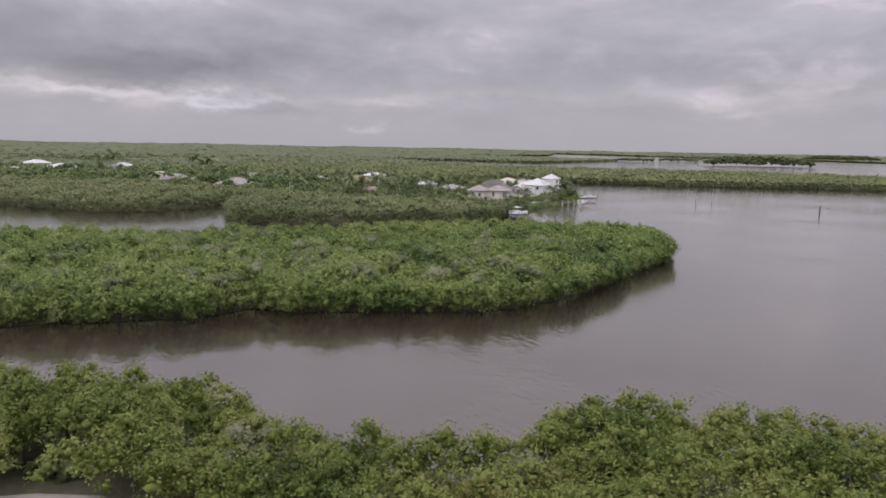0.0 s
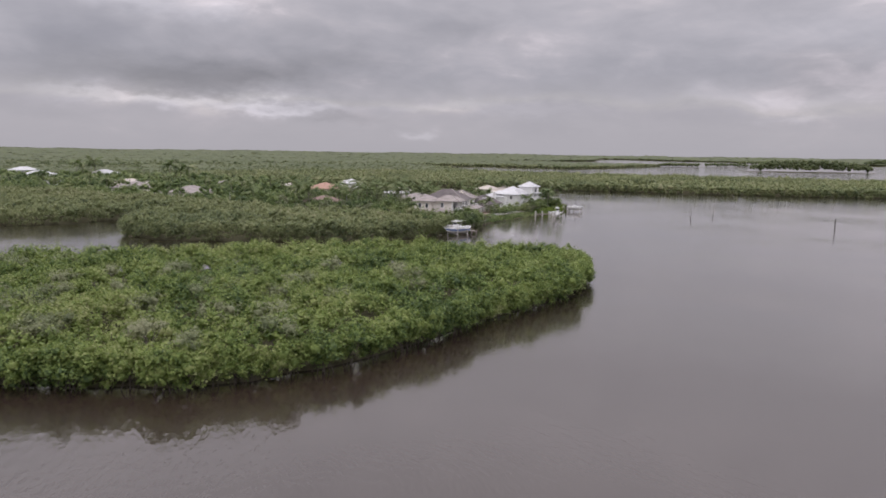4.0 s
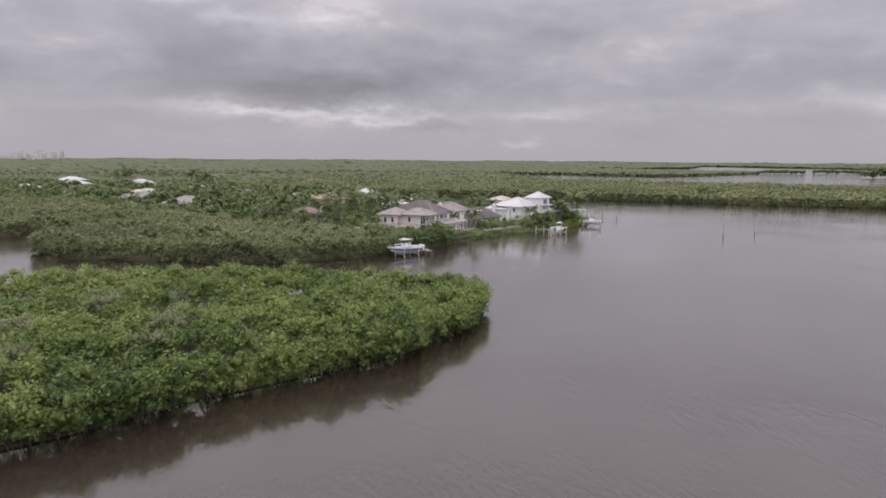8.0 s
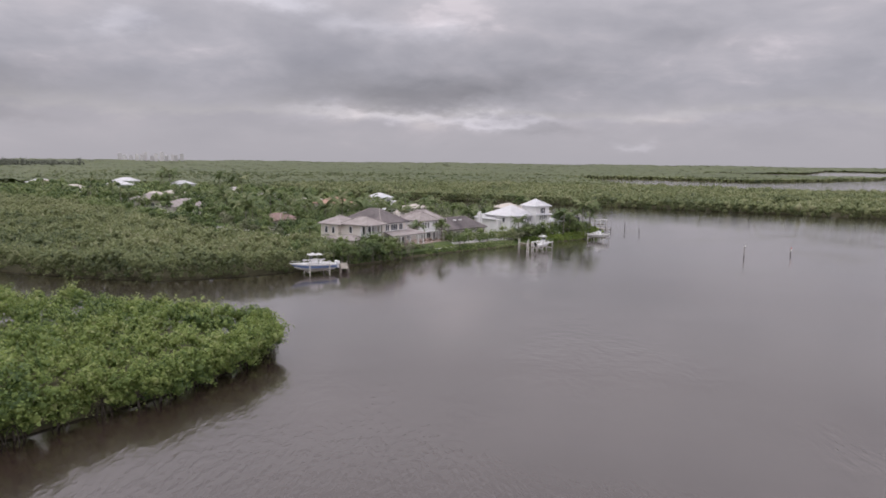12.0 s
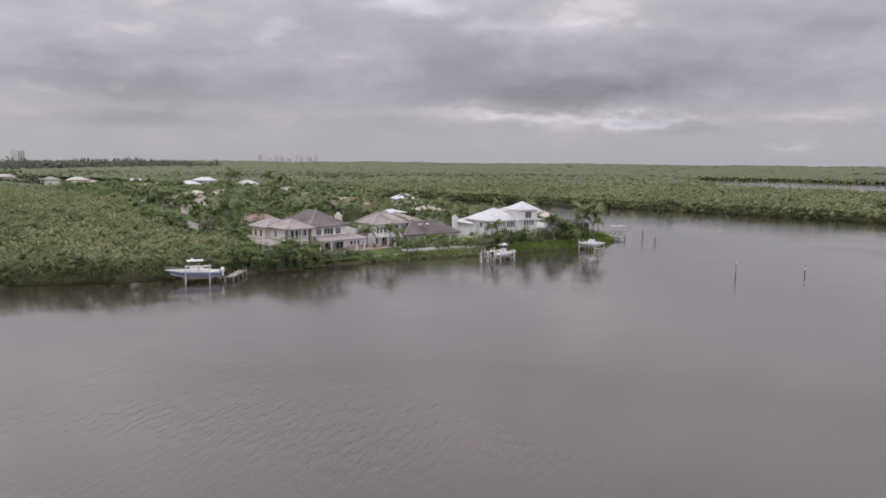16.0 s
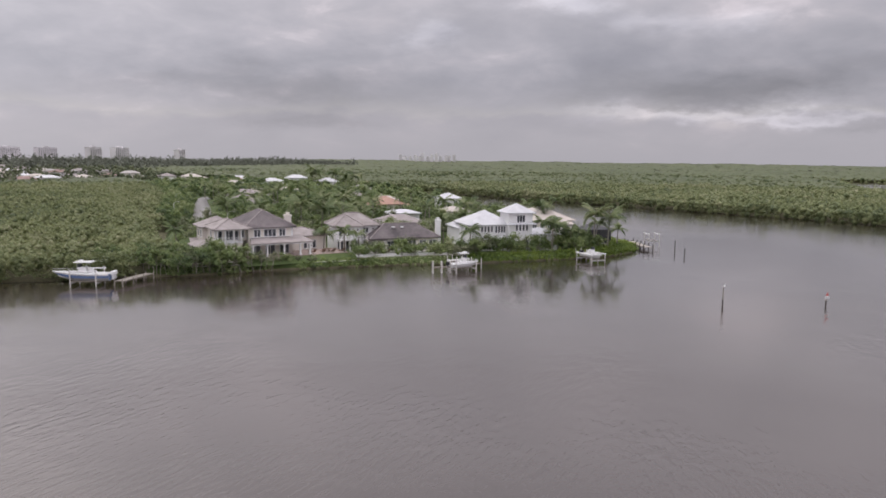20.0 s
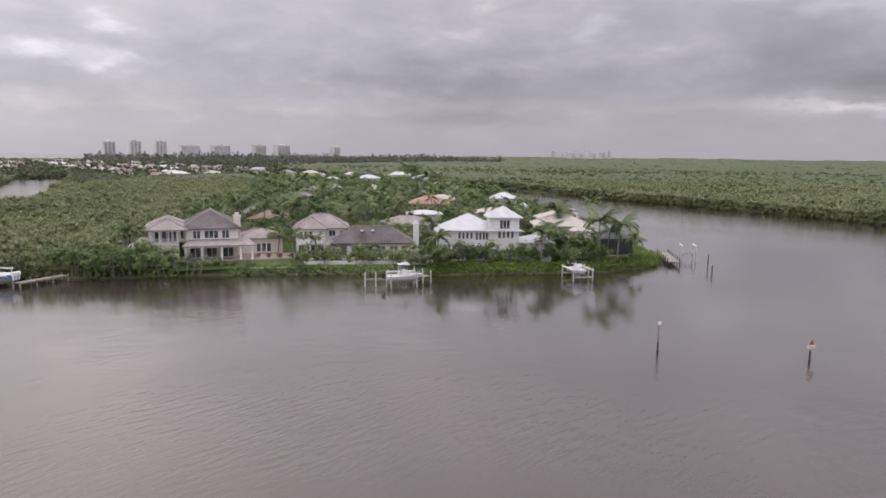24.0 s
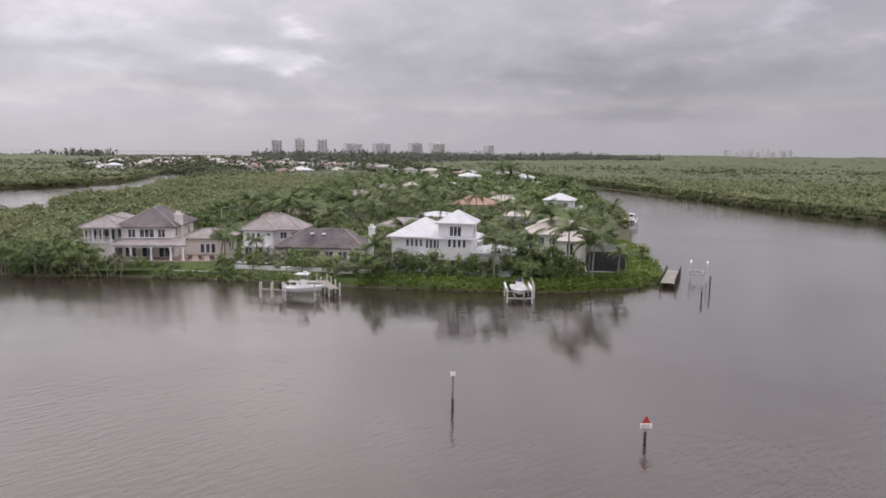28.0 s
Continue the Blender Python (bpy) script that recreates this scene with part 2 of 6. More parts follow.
def water_mat():
    """Tannin-brown water: dark below, mirroring the sky more and more towards grazing sight."""
    m, t, b, out = material("brown_lagoon_water")
    pos, geo = world_place(t)
    mud = noise_at(t, pos, 0.012, 3.0)
    wire(t, ramp(t, mud, [(0.35, (0.026, 0.017, 0.013)), (0.65, (0.038, 0.026, 0.020))]), b.inputs["Base Color"])
    b.inputs["Roughness"].default_value, b.inputs["Specular IOR Level"].default_value = 0.4, 0.1
    # breeze patches: calmer slicks between ruffled water
    gust = noise_at(t, pos, 0.02, 5.0, 0.62)
    ruffle = ramp(t, gust, [(0.40, (0.26, 0.26, 0.26)), (0.52, (0.58, 0.58, 0.58)), (0.64, (1.7, 1.7, 1.7))])
    stretch = t.nodes.new("ShaderNodeMapping")
    stretch.vector_type = "TEXTURE"
    stretch.inputs["Rotation"].default_value = (0, 0, radians(122))
    stretch.inputs["Scale"].default_value = (2.0, 0.77, 1)
    wire(t, pos, stretch.inputs["Vector"])
    w1 = noise_at(t, stretch.outputs[0], 1.25, 4.0, 0.58)
    px = t.nodes.new("ShaderNodeSeparateXYZ")
    wire(t, pos, px.inputs[0])
    open_sea = math_node(t, "MULTIPLY_ADD", px.outputs[0], 0.0025, clamp=True)
    open_sea.node.inputs[2].default_value = 3.6
    ruffle = math_node(t, "MULTIPLY", ruffle, open_sea)
    outer_bay = math_node(t, "MULTIPLY_ADD", px.outputs[1], 0.004, clamp=True)
    outer_bay.node.inputs[2].default_value = -1.52
    ruffle = math_node(t, "ADD", ruffle, math_node(t, "MULTIPLY", outer_bay, 1.6))
    w2 = noise_at(t, pos, 0.22, 2.0)
    # catspaws: short steep ripples in drifting patches
    lines = t.nodes.new("ShaderNodeMapping")
    lines.vector_type = "TEXTURE"
    lines.inputs["Rotation"].default_value = (0, 0, radians(107))
    lines.inputs["Scale"].default_value = (2.4, 0.8, 1)
    wire(t, pos, lines.inputs["Vector"])
    w3 = noise_at(t, lines.outputs[0], 1.15, 2.0, 0.5)
    paw = ramp(t, noise_at(t, pos, 0.016, 4.0, 0.6), [(0.46, (0.0, 0.0, 0.0)), (0.60, (1.5, 1.5, 1.5))])
    h = math_node(t, "ADD", math_node(t, "MULTIPLY", w1, ruffle), math_node(t, "MULTIPLY", w2, 0.18))
    h = math_node(t, "ADD", h, math_node(t, "MULTIPLY", w3, paw))
    bumped(t, b, h, 0.14, 0.35)
    gl = node(t, "ShaderNodeBsdfGlossy", Roughness=0.075)
    gl.inputs["Color"].default_value = (0.965, 0.95, 0.94, 1)
    wire(t, b.inputs["Normal"].links[0].from_socket, gl.inputs["Normal"])
    lw = node(t, "ShaderNodeLayerWeight", Blend=0.5)
    k = ramp(t, lw.outputs["Facing"], [(0.2, (0.05, 0.05, 0.05)), (0.546, (0.15, 0.15, 0.15)), (0.708, (0.275, 0.275, 0.275)), (0.826, (0.50, 0.50, 0.50)), (0.913, (0.78, 0.78, 0.78)), (1.0, (0.97, 0.97, 0.97))])
    mix = t.nodes.new("ShaderNodeMixShader")
    wire(t, k, mix.inputs[0])
    wire(t, b.outputs[0], mix.inputs[1])
    wire(t, gl.outputs[0], mix.inputs[2])
    wire(t, mix.outputs[0], out.inputs[0])
    return m


M_WATER = water_mat()
M_MANGROVE = foliage_mat("mangrove_leaves", (0.060, 0.102, 0.039), (0.151, 0.216, 0.060), (0.257, 0.324, 0.091), (0.373, 0.394, 0.186))
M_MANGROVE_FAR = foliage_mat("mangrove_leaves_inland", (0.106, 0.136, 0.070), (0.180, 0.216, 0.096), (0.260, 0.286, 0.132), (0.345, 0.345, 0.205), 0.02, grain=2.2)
M_SHRUB = foliage_mat("shore_shrub_leaves", (0.052, 0.080, 0.022), (0.118, 0.162, 0.036), (0.196, 0.238, 0.052), (0.275, 0.290, 0.100), 0.12, True)
M_GARDEN = foliage_mat("garden_leaves", (0.074, 0.110, 0.048), (0.140, 0.196, 0.072), (0.222, 0.280, 0.102), (0.330, 0.358, 0.186), 0.05, True)
M_HEDGE = foliage_mat("bright_hedge_leaves", (0.085, 0.135, 0.028), (0.140, 0.205, 0.040), (0.205, 0.275, 0.052), (0.27, 0.325, 0.075), 0.10, grain=6.0)
M_SILVER = foliage_mat("silver_leaves", (0.145, 0.180, 0.090), (0.205, 0.240, 0.125), (0.285, 0.305, 0.175), (0.360, 0.365, 0.235), 0.10, True)
M_PALM = foliage_mat("palm_fronds", (0.080, 0.121, 0.050), (0.142, 0.193, 0.078), (0.222, 0.269, 0.118), (0.362, 0.366, 0.211), 0.10, True)
# needles paled and greyed in the colour to stand in for distance haze
M_PINE = foliage_mat("hazed_pine_needles", (0.150, 0.168, 0.130), (0.178, 0.195, 0.152), (0.205, 0.22, 0.172), (0.23, 0.243, 0.195), 0.02, grain=0.8)
# the far canopy's shade between crowns is put into this darker leaf colour
M_FARWOOD = foliage_mat("self_shaded_far_canopy", (0.075, 0.099, 0.043), (0.11, 0.14, 0.057), (0.147, 0.176, 0.072), (0.182, 0.202, 0.096), 0.008, grain=0.35)
M_SUBWOOD = foliage_mat("dusky_tree_leaves", (0.060, 0.080, 0.040), (0.098, 0.122, 0.060), (0.142, 0.165, 0.085), (0.20, 0.215, 0.125), 0.03, grain=1.2)
M_SHRUB_DRY = foliage_mat("yellowish_shrub_leaves", (0.101, 0.110, 0.031), (0.163, 0.172, 0.048), (0.229, 0.231, 0.075), (0.308, 0.295, 0.123), 0.2, True)
M_SHRUB_GREY = foliage_mat("greyish_shrub_leaves", (0.120, 0.140, 0.081), (0.177, 0.202, 0.113), (0.247, 0.268, 0.161), (0.333, 0.340, 0.225), 0.2, True)
M_BARK = rough_mat("grey_bark", (0.11, 0.095, 0.08), (0.24, 0.215, 0.185), 6.0, 0.9, 0.5, 0.03)
M_PALMBARK = rough_mat("palm_bark", (0.17, 0.15, 0.125), (0.34, 0.31, 0.27), 8.0, 0.9, 0.4, 0.02)
M_ROOT = rough_mat("wet_mangrove_root", (0.045, 0.037, 0.028), (0.10, 0.085, 0.066), 6.0, 0.8, 0.4, 0.02)
M_MUD = rough_mat("leaf_litter_mud", (0.065, 0.060, 0.034), (0.130, 0.122, 0.068), 0.8, 0.95, 0.5, 0.05)
M_GRASS = rough_mat("lawn_grass", (0.045, 0.075, 0.020), (0.095, 0.130, 0.036), 0.6, 0.95, 0.6, 0.04)
M_SAND = rough_mat("shell_sand", (0.26, 0.24, 0.21), (0.38, 0.355, 0.32), 1.2, 0.95, 0.3, 0.02)
M_ROAD = rough_mat("grey_asphalt", (0.17, 0.165, 0.16), (0.26, 0.25, 0.24), 0.7, 0.9, 0.3, 0.01)
M_CONC = rough_mat("pale_concrete", (0.40, 0.38, 0.35), (0.58, 0.56, 0.52), 1.3, 0.85, 0.3, 0.01)
M_STUCCO = rough_mat("cream_stucco", (0.72, 0.67, 0.61), (0.81, 0.77, 0.715), 0.5, 0.85, 0.25, 0.006)
M_WHITE = rough_mat("white_paint", (0.79, 0.785, 0.785), (0.86, 0.855, 0.855), 0.7, 0.6, 0.1, 0.003)
M_STUCCO_PLAIN = rough_mat("house_stucco", (0.58, 0.54, 0.48), (0.72, 0.69, 0.64), 0.4, 0.85, 0.2, 0.006, fine=0.3)
M_ROOF_GREY = rough_mat("weathered_tile_roof", (0.215, 0.187, 0.18), (0.35, 0.315, 0.305), 0.55, 0.85, 0.5, 0.03)
M_ROOF_MOULD = rough_mat("mould_stained_tile", (0.065, 0.055, 0.058), (0.165, 0.143, 0.144), 0.2, 0.85, 0.5, 0.03, detail=3.0)
M_ROOF_WHITE = rough_mat("white_metal_roof", (0.46, 0.46, 0.48), (0.58, 0.58, 0.60), 0.5, 0.4, 0.1, 0.004)
M_ROOF_RED = rough_mat("salmon_tile_roof", (0.30, 0.17, 0.13), (0.44, 0.28, 0.22), 0.6, 0.85, 0.5, 0.03)
M_ROOF_DULLRED = rough_mat("dull_red_tile_roof", (0.20, 0.13, 0.115), (0.31, 0.22, 0.195), 0.6, 0.85, 0.5, 0.03)
M_ROOF_CREAM = rough_mat("cream_tile_roof", (0.42, 0.375, 0.335), (0.55, 0.505, 0.46), 0.6, 0.8, 0.4, 0.02)
M_ROOF_MIX = rough_mat("suburb_roof", (0.34, 0.31, 0.29), (0.52, 0.49, 0.47), 0.5, 0.8, 0.3, 0.02, fine=0.9)
M_WOOD = rough_mat("weathered_dock_wood", (0.20, 0.175, 0.15), (0.36, 0.33, 0.29), 2.5, 0.9, 0.5, 0.01, fine=0.25)
M_PILE = rough_mat("white_sleeved_piling", (0.50, 0.48, 0.45), (0.70, 0.68, 0.65), 2.0, 0.7, 0.2, 0.004)
M_DARKPILE = rough_mat("tarred_piling", (0.035, 0.03, 0.028), (0.09, 0.08, 0.07), 4.0, 0.9, 0.4, 0.01)
M_ALU = rough_mat("aluminium", (0.55, 0.55, 0.55), (0.68, 0.68, 0.68), 2.0, 0.35, 0.05, 0.002, metal=0.8)
M_HULL = rough_mat("white_gelcoat", (0.76, 0.76, 0.76), (0.82, 0.82, 0.82), 0.8, 0.2, 0.02, 0.001)
M_BLUE = rough_mat("blue_gelcoat", (0.17, 0.25, 0.45), (0.20, 0.28, 0.48), 0.8, 0.2, 0.02, 0.001)
M_BLACK = rough_mat("black_rubber", (0.012, 0.012, 0.013), (0.03, 0.03, 0.03), 3.0, 0.6, 0.1, 0.002)
M_SCREEN = rough_mat("bronze_insect_screen", (0.030, 0.030, 0.034), (0.055, 0.055, 0.060), 0.7, 0.6, 0.2, 0.004)
# concrete lightened in its base colour in place of haze over the coast
M_TOWER = rough_mat("hazed_tower_concrete", (0.62, 0.60, 0.61), (0.74, 0.715, 0.725), 0.05, 0.85, 0.1, 0.01, fine=0.35)
M_REDSIGN = rough_mat("red_signboard", (0.42, 0.035, 0.03), (0.52, 0.05, 0.04), 3.0, 0.5, 0.05, 0.002)
M_PAVER = rough_mat("pinkish_terrace_pavers", (0.27, 0.20, 0.175), (0.40, 0.32, 0.285), 1.6, 0.9, 0.3, 0.01)
M_BROWN = rough_mat("brown_cushion", (0.16, 0.10, 0.075), (0.26, 0.18, 0.14), 3.0, 0.9, 0.2, 0.004)


def glass_mat():
    m, t, b, out = material("window_glass")
    pos, geo = world_place(t)
    wire(t, ramp(t, noise_at(t, pos, 0.9, 2.0), [(0.38, (0.030, 0.034, 0.042)), (0.62, (0.135, 0.14, 0.155))]), b.inputs["Base Color"])
    b.inputs["Roughness"].default_value, b.inputs["IOR"].default_value = 0.04, 1.5
    return m


M_GLASS = glass_mat()

# ---------------------------------------------------------------- mesh helpers
rng = np.random.default_rng(7)


def part(name, bm, mat, parent, label=""):
    """Link a bmesh as one mesh object under a thing or a part."""
    me = bpy.data.meshes.new(name)
    bm.to_mesh(me)
    bm.free()
    if mat:
        me.materials.append(mat)
    ob = new(name, me)
    ob.parent = parent
    if label:
        ob["label"] = label
    return ob


def shared(name, me, parent, x=0, y=0, z=0, rz=0.0, label=""):
    """One more object on a mesh that is already made."""
    ob = new(name, me)
    ob.parent = parent
    ob.location, ob.rotation_euler = (x, y, z), (0, 0, rz)
    if label:
        ob["label"] = label
    return ob


def mesh_of(name, bm, mat):
    me = bpy.data.meshes.new(name)
    bm.to_mesh(me)
    bm.free()
    me.materials.append(mat)
    return me


def thing(name, m, label, category, group=""):
    ob = new(name)
    ob.empty_display_size = 0.5
    ob.matrix_basis = m
    return tagged(ob, label, category, group)


def tri_mesh(name, verts, faces, mat, smooth=False):
    """A mesh from arrays of points and triangles."""
    me = bpy.data.meshes.new(name)
    n, f = len(verts), len(faces)
    me.vertices.add(n)
    me.vertices.foreach_set("co", np.ascontiguousarray(verts, np.float32).ravel())
    me.loops.add(3 * f)
    me.loops.foreach_set("vertex_index", np.ascontiguousarray(faces, np.int32).ravel())
    me.polygons.add(f)
    me.polygons.foreach_set("loop_start", np.arange(0, 3 * f, 3, dtype=np.int32))
    if smooth:
        me.polygons.foreach_set("use_smooth", np.ones(f, bool))
    me.materials.append(mat)
    me.update(calc_edges=True)
    return me


def box(bm, x0, x1, y0, y1, z0, z1):
    v = [bm.verts.new((x, y, z)) for z in (z0, z1) for x, y in ((x0, y0), (x1, y0), (x1, y1), (x0, y1))]
    for f in ((3, 2, 1, 0), (4, 5, 6, 7), (0, 1, 5, 4), (1, 2, 6, 5), (2, 3, 7, 6), (3, 0, 4, 7)):
        bm.faces.new([v[i] for i in f])


def boxes(*rows):
    bm = bmesh.new()
    for r in rows:
        box(bm, *r)
    return bm


def tube(bm, a, b, r0, r1, sides=8, cap=True):
    """A tapered round bar from a to b."""
    a, b = Vector(a), Vector(b)
    d = (b - a).normalized()
    e = d.orthogonal().normalized()
    g = d.cross(e)
    rings = []
    for p, r in ((a, r0), (b, r1)):
        rings.append([bm.verts.new(p + (e * math.cos(2 * math.pi * i / sides) + g * math.sin(2 * math.pi * i / sides)) * r) for i in range(sides)])
    for i in range(sides):
        j = (i + 1) % sides
        bm.faces.new((rings[0][i], rings[0][j], rings[1][j], rings[1][i]))
    if cap:
        bm.faces.new(rings[1])
        bm.faces.new(rings[0][::-1])


def inside(px, py, poly):
    """Which points lie inside a closed outline."""
    px, py = np.asarray(px, float), np.asarray(py, float)
    hit = np.zeros(px.shape, bool)
    x0, y0 = poly[-1]
    for x1, y1 in poly:
        cross = (y0 > py) != (y1 > py)
        with np.errstate(divide="ignore", invalid="ignore"):
            hit ^= cross & (px < (x1 - x0) * (py - y0) / (y1 - y0 + 1e-12) + x0)
        x0, y0 = x1, y1
    return hit


def along(line, step):
    """Points every step metres along an open line, with the unit normal to its left."""
    pts = []
    for (x0, y0), (x1, y1) in zip(line, line[1:]):
        d = math.hypot(x1 - x0, y1 - y0)
        n = max(1, round(d / step))
        for i in range(n):
            k = i / n
            pts.append((x0 + (x1 - x0) * k, y0 + (y1 - y0) * k, -(y1 - y0) / d, (x1 - x0) / d))
    return np.array(pts)


def wiggle(line, step, amount, seed):
    """A shoreline with small bays and spurs."""
    pts = along(line, step)
    r = np.random.default_rng(seed)
    k = np.convolve(r.normal(0, 1, len(pts) + 4), np.ones(5) / 5, "valid") * amount * 1.6
    out = [(float(p[0] + p[2] * a), float(p[1] + p[3] * a)) for p, a in zip(pts, k)]
    return out + [line[-1]]


# ---------------------------------------------------------------- shorelines, in metres
SHORE_BANK = [(-300, 12), (-180, 30), (-110, 45), (-70, 54), (-40, 56), (-30, 57.5), (-21, 56), (-14, 51), (-9, 47.5), (-4, 46.5), (2, 46.5), (6, 49), (11, 52.5),
              (27, 52), (40, 47), (62, 30), (110, -20), (170, -90), (260, -220), (320, -420)]
SHORE_ISLE_FRONT = [(-300, 40), (-220, 58), (-150, 70), (-94, 79), (-58, 86), (-47, 89), (-34, 92), (-27, 98), (-21, 96), (-8, 98), (4, 98),
                    (13, 101), (19, 106), (25, 115), (32, 127), (41, 140), (49, 150), (53, 160), (54, 169), (53, 180), (47, 187)]
SHORE_ISLE_BACK = [(47, 187), (36, 187.5), (26, 186), (10, 180), (-13, 173), (-36, 161), (-60, 157), (-94, 152), (-150, 150), (-200, 155), (-245, 168), (-258, 188), (-280, 216)]
SHORE_CHANNEL = [(-280, 216), (-330, 234), (-447, 248), (-670, 260), (-850, 266), (-850, 308), (-670, 302), (-447, 286), (-330, 271), (-262, 262), (-210, 257),
                 (-175, 253), (-150, 247), (-116, 230), (-104, 233), (-95, 240), (-88, 253), (-82, 276), (-77, 262), (-72, 235), (-63, 213)]
SHORE_HOMES = [(-63, 213), (-52, 208), (-43, 207), (-22, 208), (-8, 210), (2, 212), (9, 218), (15, 224), (20, 232), (24, 244), (28, 253), (33, 267), (38, 278),
               (45, 292), (52, 303), (57, 313), (62, 323), (66, 335), (66, 347), (62, 356), (46, 366), (22, 377)]
SHORE_CANAL = [(22, 377), (-12, 398), (-47, 418), (-108, 447), (-164, 474), (-225, 492), (-300, 500), (-380, 530), (-390, 550), (-300, 532), (-235, 520), (-200, 518), (-145, 511)]
SHORE_BAY = [(-145, 511), (-83, 501), (-44, 500), (7, 494), (67, 487), (112, 478), (167, 468), (212, 460), (282, 450), (420, 436), (600, 440), (900, 470)]
SHORE_NORTH = [(900, 470), (900, 560), (600, 570), (420, 580), (372, 596), (300, 655), (200, 685), (122, 712), (40, 740), (-10, 830), (-60, 980), (-110, 1078),
               (-70, 1100), (12, 1130), (80, 1090), (139, 1063), (230, 1190), (345, 1400), (300, 1500), (170, 1560), (60, 1800), (160, 1850), (300, 2000)]
SHORE_FAR = [(300, 2000), (420, 2700), (640, 2330), (760, 2250), (900, 2150), (1060, 1700), (1500, 1500), (2600, 1300), (4300, 1200), (4300, 3000), (2500, 4300), (0, 4700),
             (-2600, 4300), (-3600, 3600), (-2800, 2300), (-2000, 1200), (-1700, 700), (-1500, 300), (-1450, -400), (-1500, -1500), (320, -1500), (320, -420)]
isle_front = wiggle(SHORE_ISLE_FRONT, 4.0, 1.1, 3)
homes_shore = wiggle(SHORE_HOMES, 4.0, 0.45, 4)
bay_shore = wiggle(SHORE_BAY, 7.0, 1.6, 5)
bank_shore = wiggle(SHORE_BANK, 5.0, 0.8, 6)


def pulled(line, d):
    """The same line, moved d metres to its left."""
    p = np.array(line, float)
    t = np.gradient(p, axis=0)
    n = np.c_[-t[:, 1], t[:, 0]] / (np.linalg.norm(t, axis=1, keepdims=True) + 1e-9)
    return [(float(x), float(y)) for x, y in p + n * d]


OUTLINE = (bank_shore[::-1] + pulled(isle_front, 1.9) + pulled(SHORE_ISLE_BACK, 1.9)[1:] + pulled(SHORE_CHANNEL, 1.2)[1:] + [p for p in pulled(homes_shore, 2.2) if p[1] < 244][1:] + [p for p in pulled(homes_shore, 0.5) if p[1] > 246] + SHORE_CANAL[1:] + pulled(bay_shore, 2.2)[1:] + SHORE_NORTH[1:] + SHORE_FAR[1:-1])
OUTLINE = [(float(x), float(y)) for x, y in OUTLINE]


def slab(name, outline, z, mat, label, skirt=1.2, slope=0.0):
    """Ground with an edge that goes down into the water."""
    from mathutils.geometry import tessellate_polygon
    tris = tessellate_polygon([[Vector((x, y, 0)) for x, y in outline]])
    n = len(outline)
    area = sum(outline[i - 1][0] * outline[i][1] - outline[i][0] * outline[i - 1][1] for i in range(n))
    sign = 1 if area > 0 else -1
    v = [(x, y, z) for x, y in outline] + [(x, y, z - skirt) for x, y in outline]
    f = []
    for a, b, c in tris:
        (ax, ay), (bx, by), (cx, cy) = outline[a], outline[b], outline[c]
        f.append((a, b, c) if (bx - ax) * (cy - ay) - (by - ay) * (cx - ax) > 0 else (a, c, b))
    for i in range(n):
        j = (i + 1) % n
        f += [(i, n + i, n + j), (i, n + j, j)] if sign > 0 else [(i, j, n + j), (i, n + j, n + i)]
    ob = new(name, tri_mesh(name, np.array(v), np.array(f), mat))
    return tagged(ob, label, "ground", kind="structure")


water_me = tri_mesh("water", np.array([(-4900, -2500, 0), (4900, -2500, 0), (4900, 4900, 0), (-4900, 4900, 0)], float), np.array([(0, 1, 2), (0, 2, 3)]), M_WATER)
tagged(new("water", water_me), "brown tidal lagoon water with wind ripples", "water", kind="structure")
slab("ground", OUTLINE, 0.28, M_MUD, "dark mangrove mud and leaf litter")
# islets out in the far bay
ISLETS = [(372, 1372, 38, 12), (480, 1450, 44, 10), (494, 1110, 92, 30), (1150, 2050, 120, 40), (700, 1900, 60, 16)]
for ix, iy, ia, ib in ISLETS:
    ring = [(ix + ia * math.cos(a) * (1 + 0.12 * math.sin(3 * a + ix)), iy + ib * math.sin(a) * (1 + 0.15 * math.cos(2 * a + iy))) for a in np.linspace(0, 2 * math.pi, 22, endpoint=False)]
    slab("islet", ring, 0.28, M_MUD, "low mangrove islet in the bay")
# the built-up strip along the shore and its street, on raised fill
HOME_GROUND = [(22, 246), (26.5, 253), (31.5, 267), (36.5, 278), (43.5, 292), (50.5, 303), (55.5, 313), (60.5, 323), (64, 335), (64, 347), (60, 354), (45, 363),
               (20, 374), (-14, 395), (-48, 414), (-108, 443), (-165, 470), (-225, 488), (-300, 490), (-400, 500), (-560, 520), (-620, 470), (-430, 420), (-300, 388),
               (-205, 358), (-140, 330), (-75, 298), (-20, 268), (8, 256)]
slab("lawn_ground", HOME_GROUND, 1.15, M_GRASS, "lawns of the waterfront homes", 1.6)

SUBURB = [(-430, 470), (-560, 505), (-760, 560), (-1050, 520), (-1150, 300), (-1000, 180), (-760, 150), (-520, 170), (-470, 240), (-480, 300), (-400, 330), (-420, 400)]


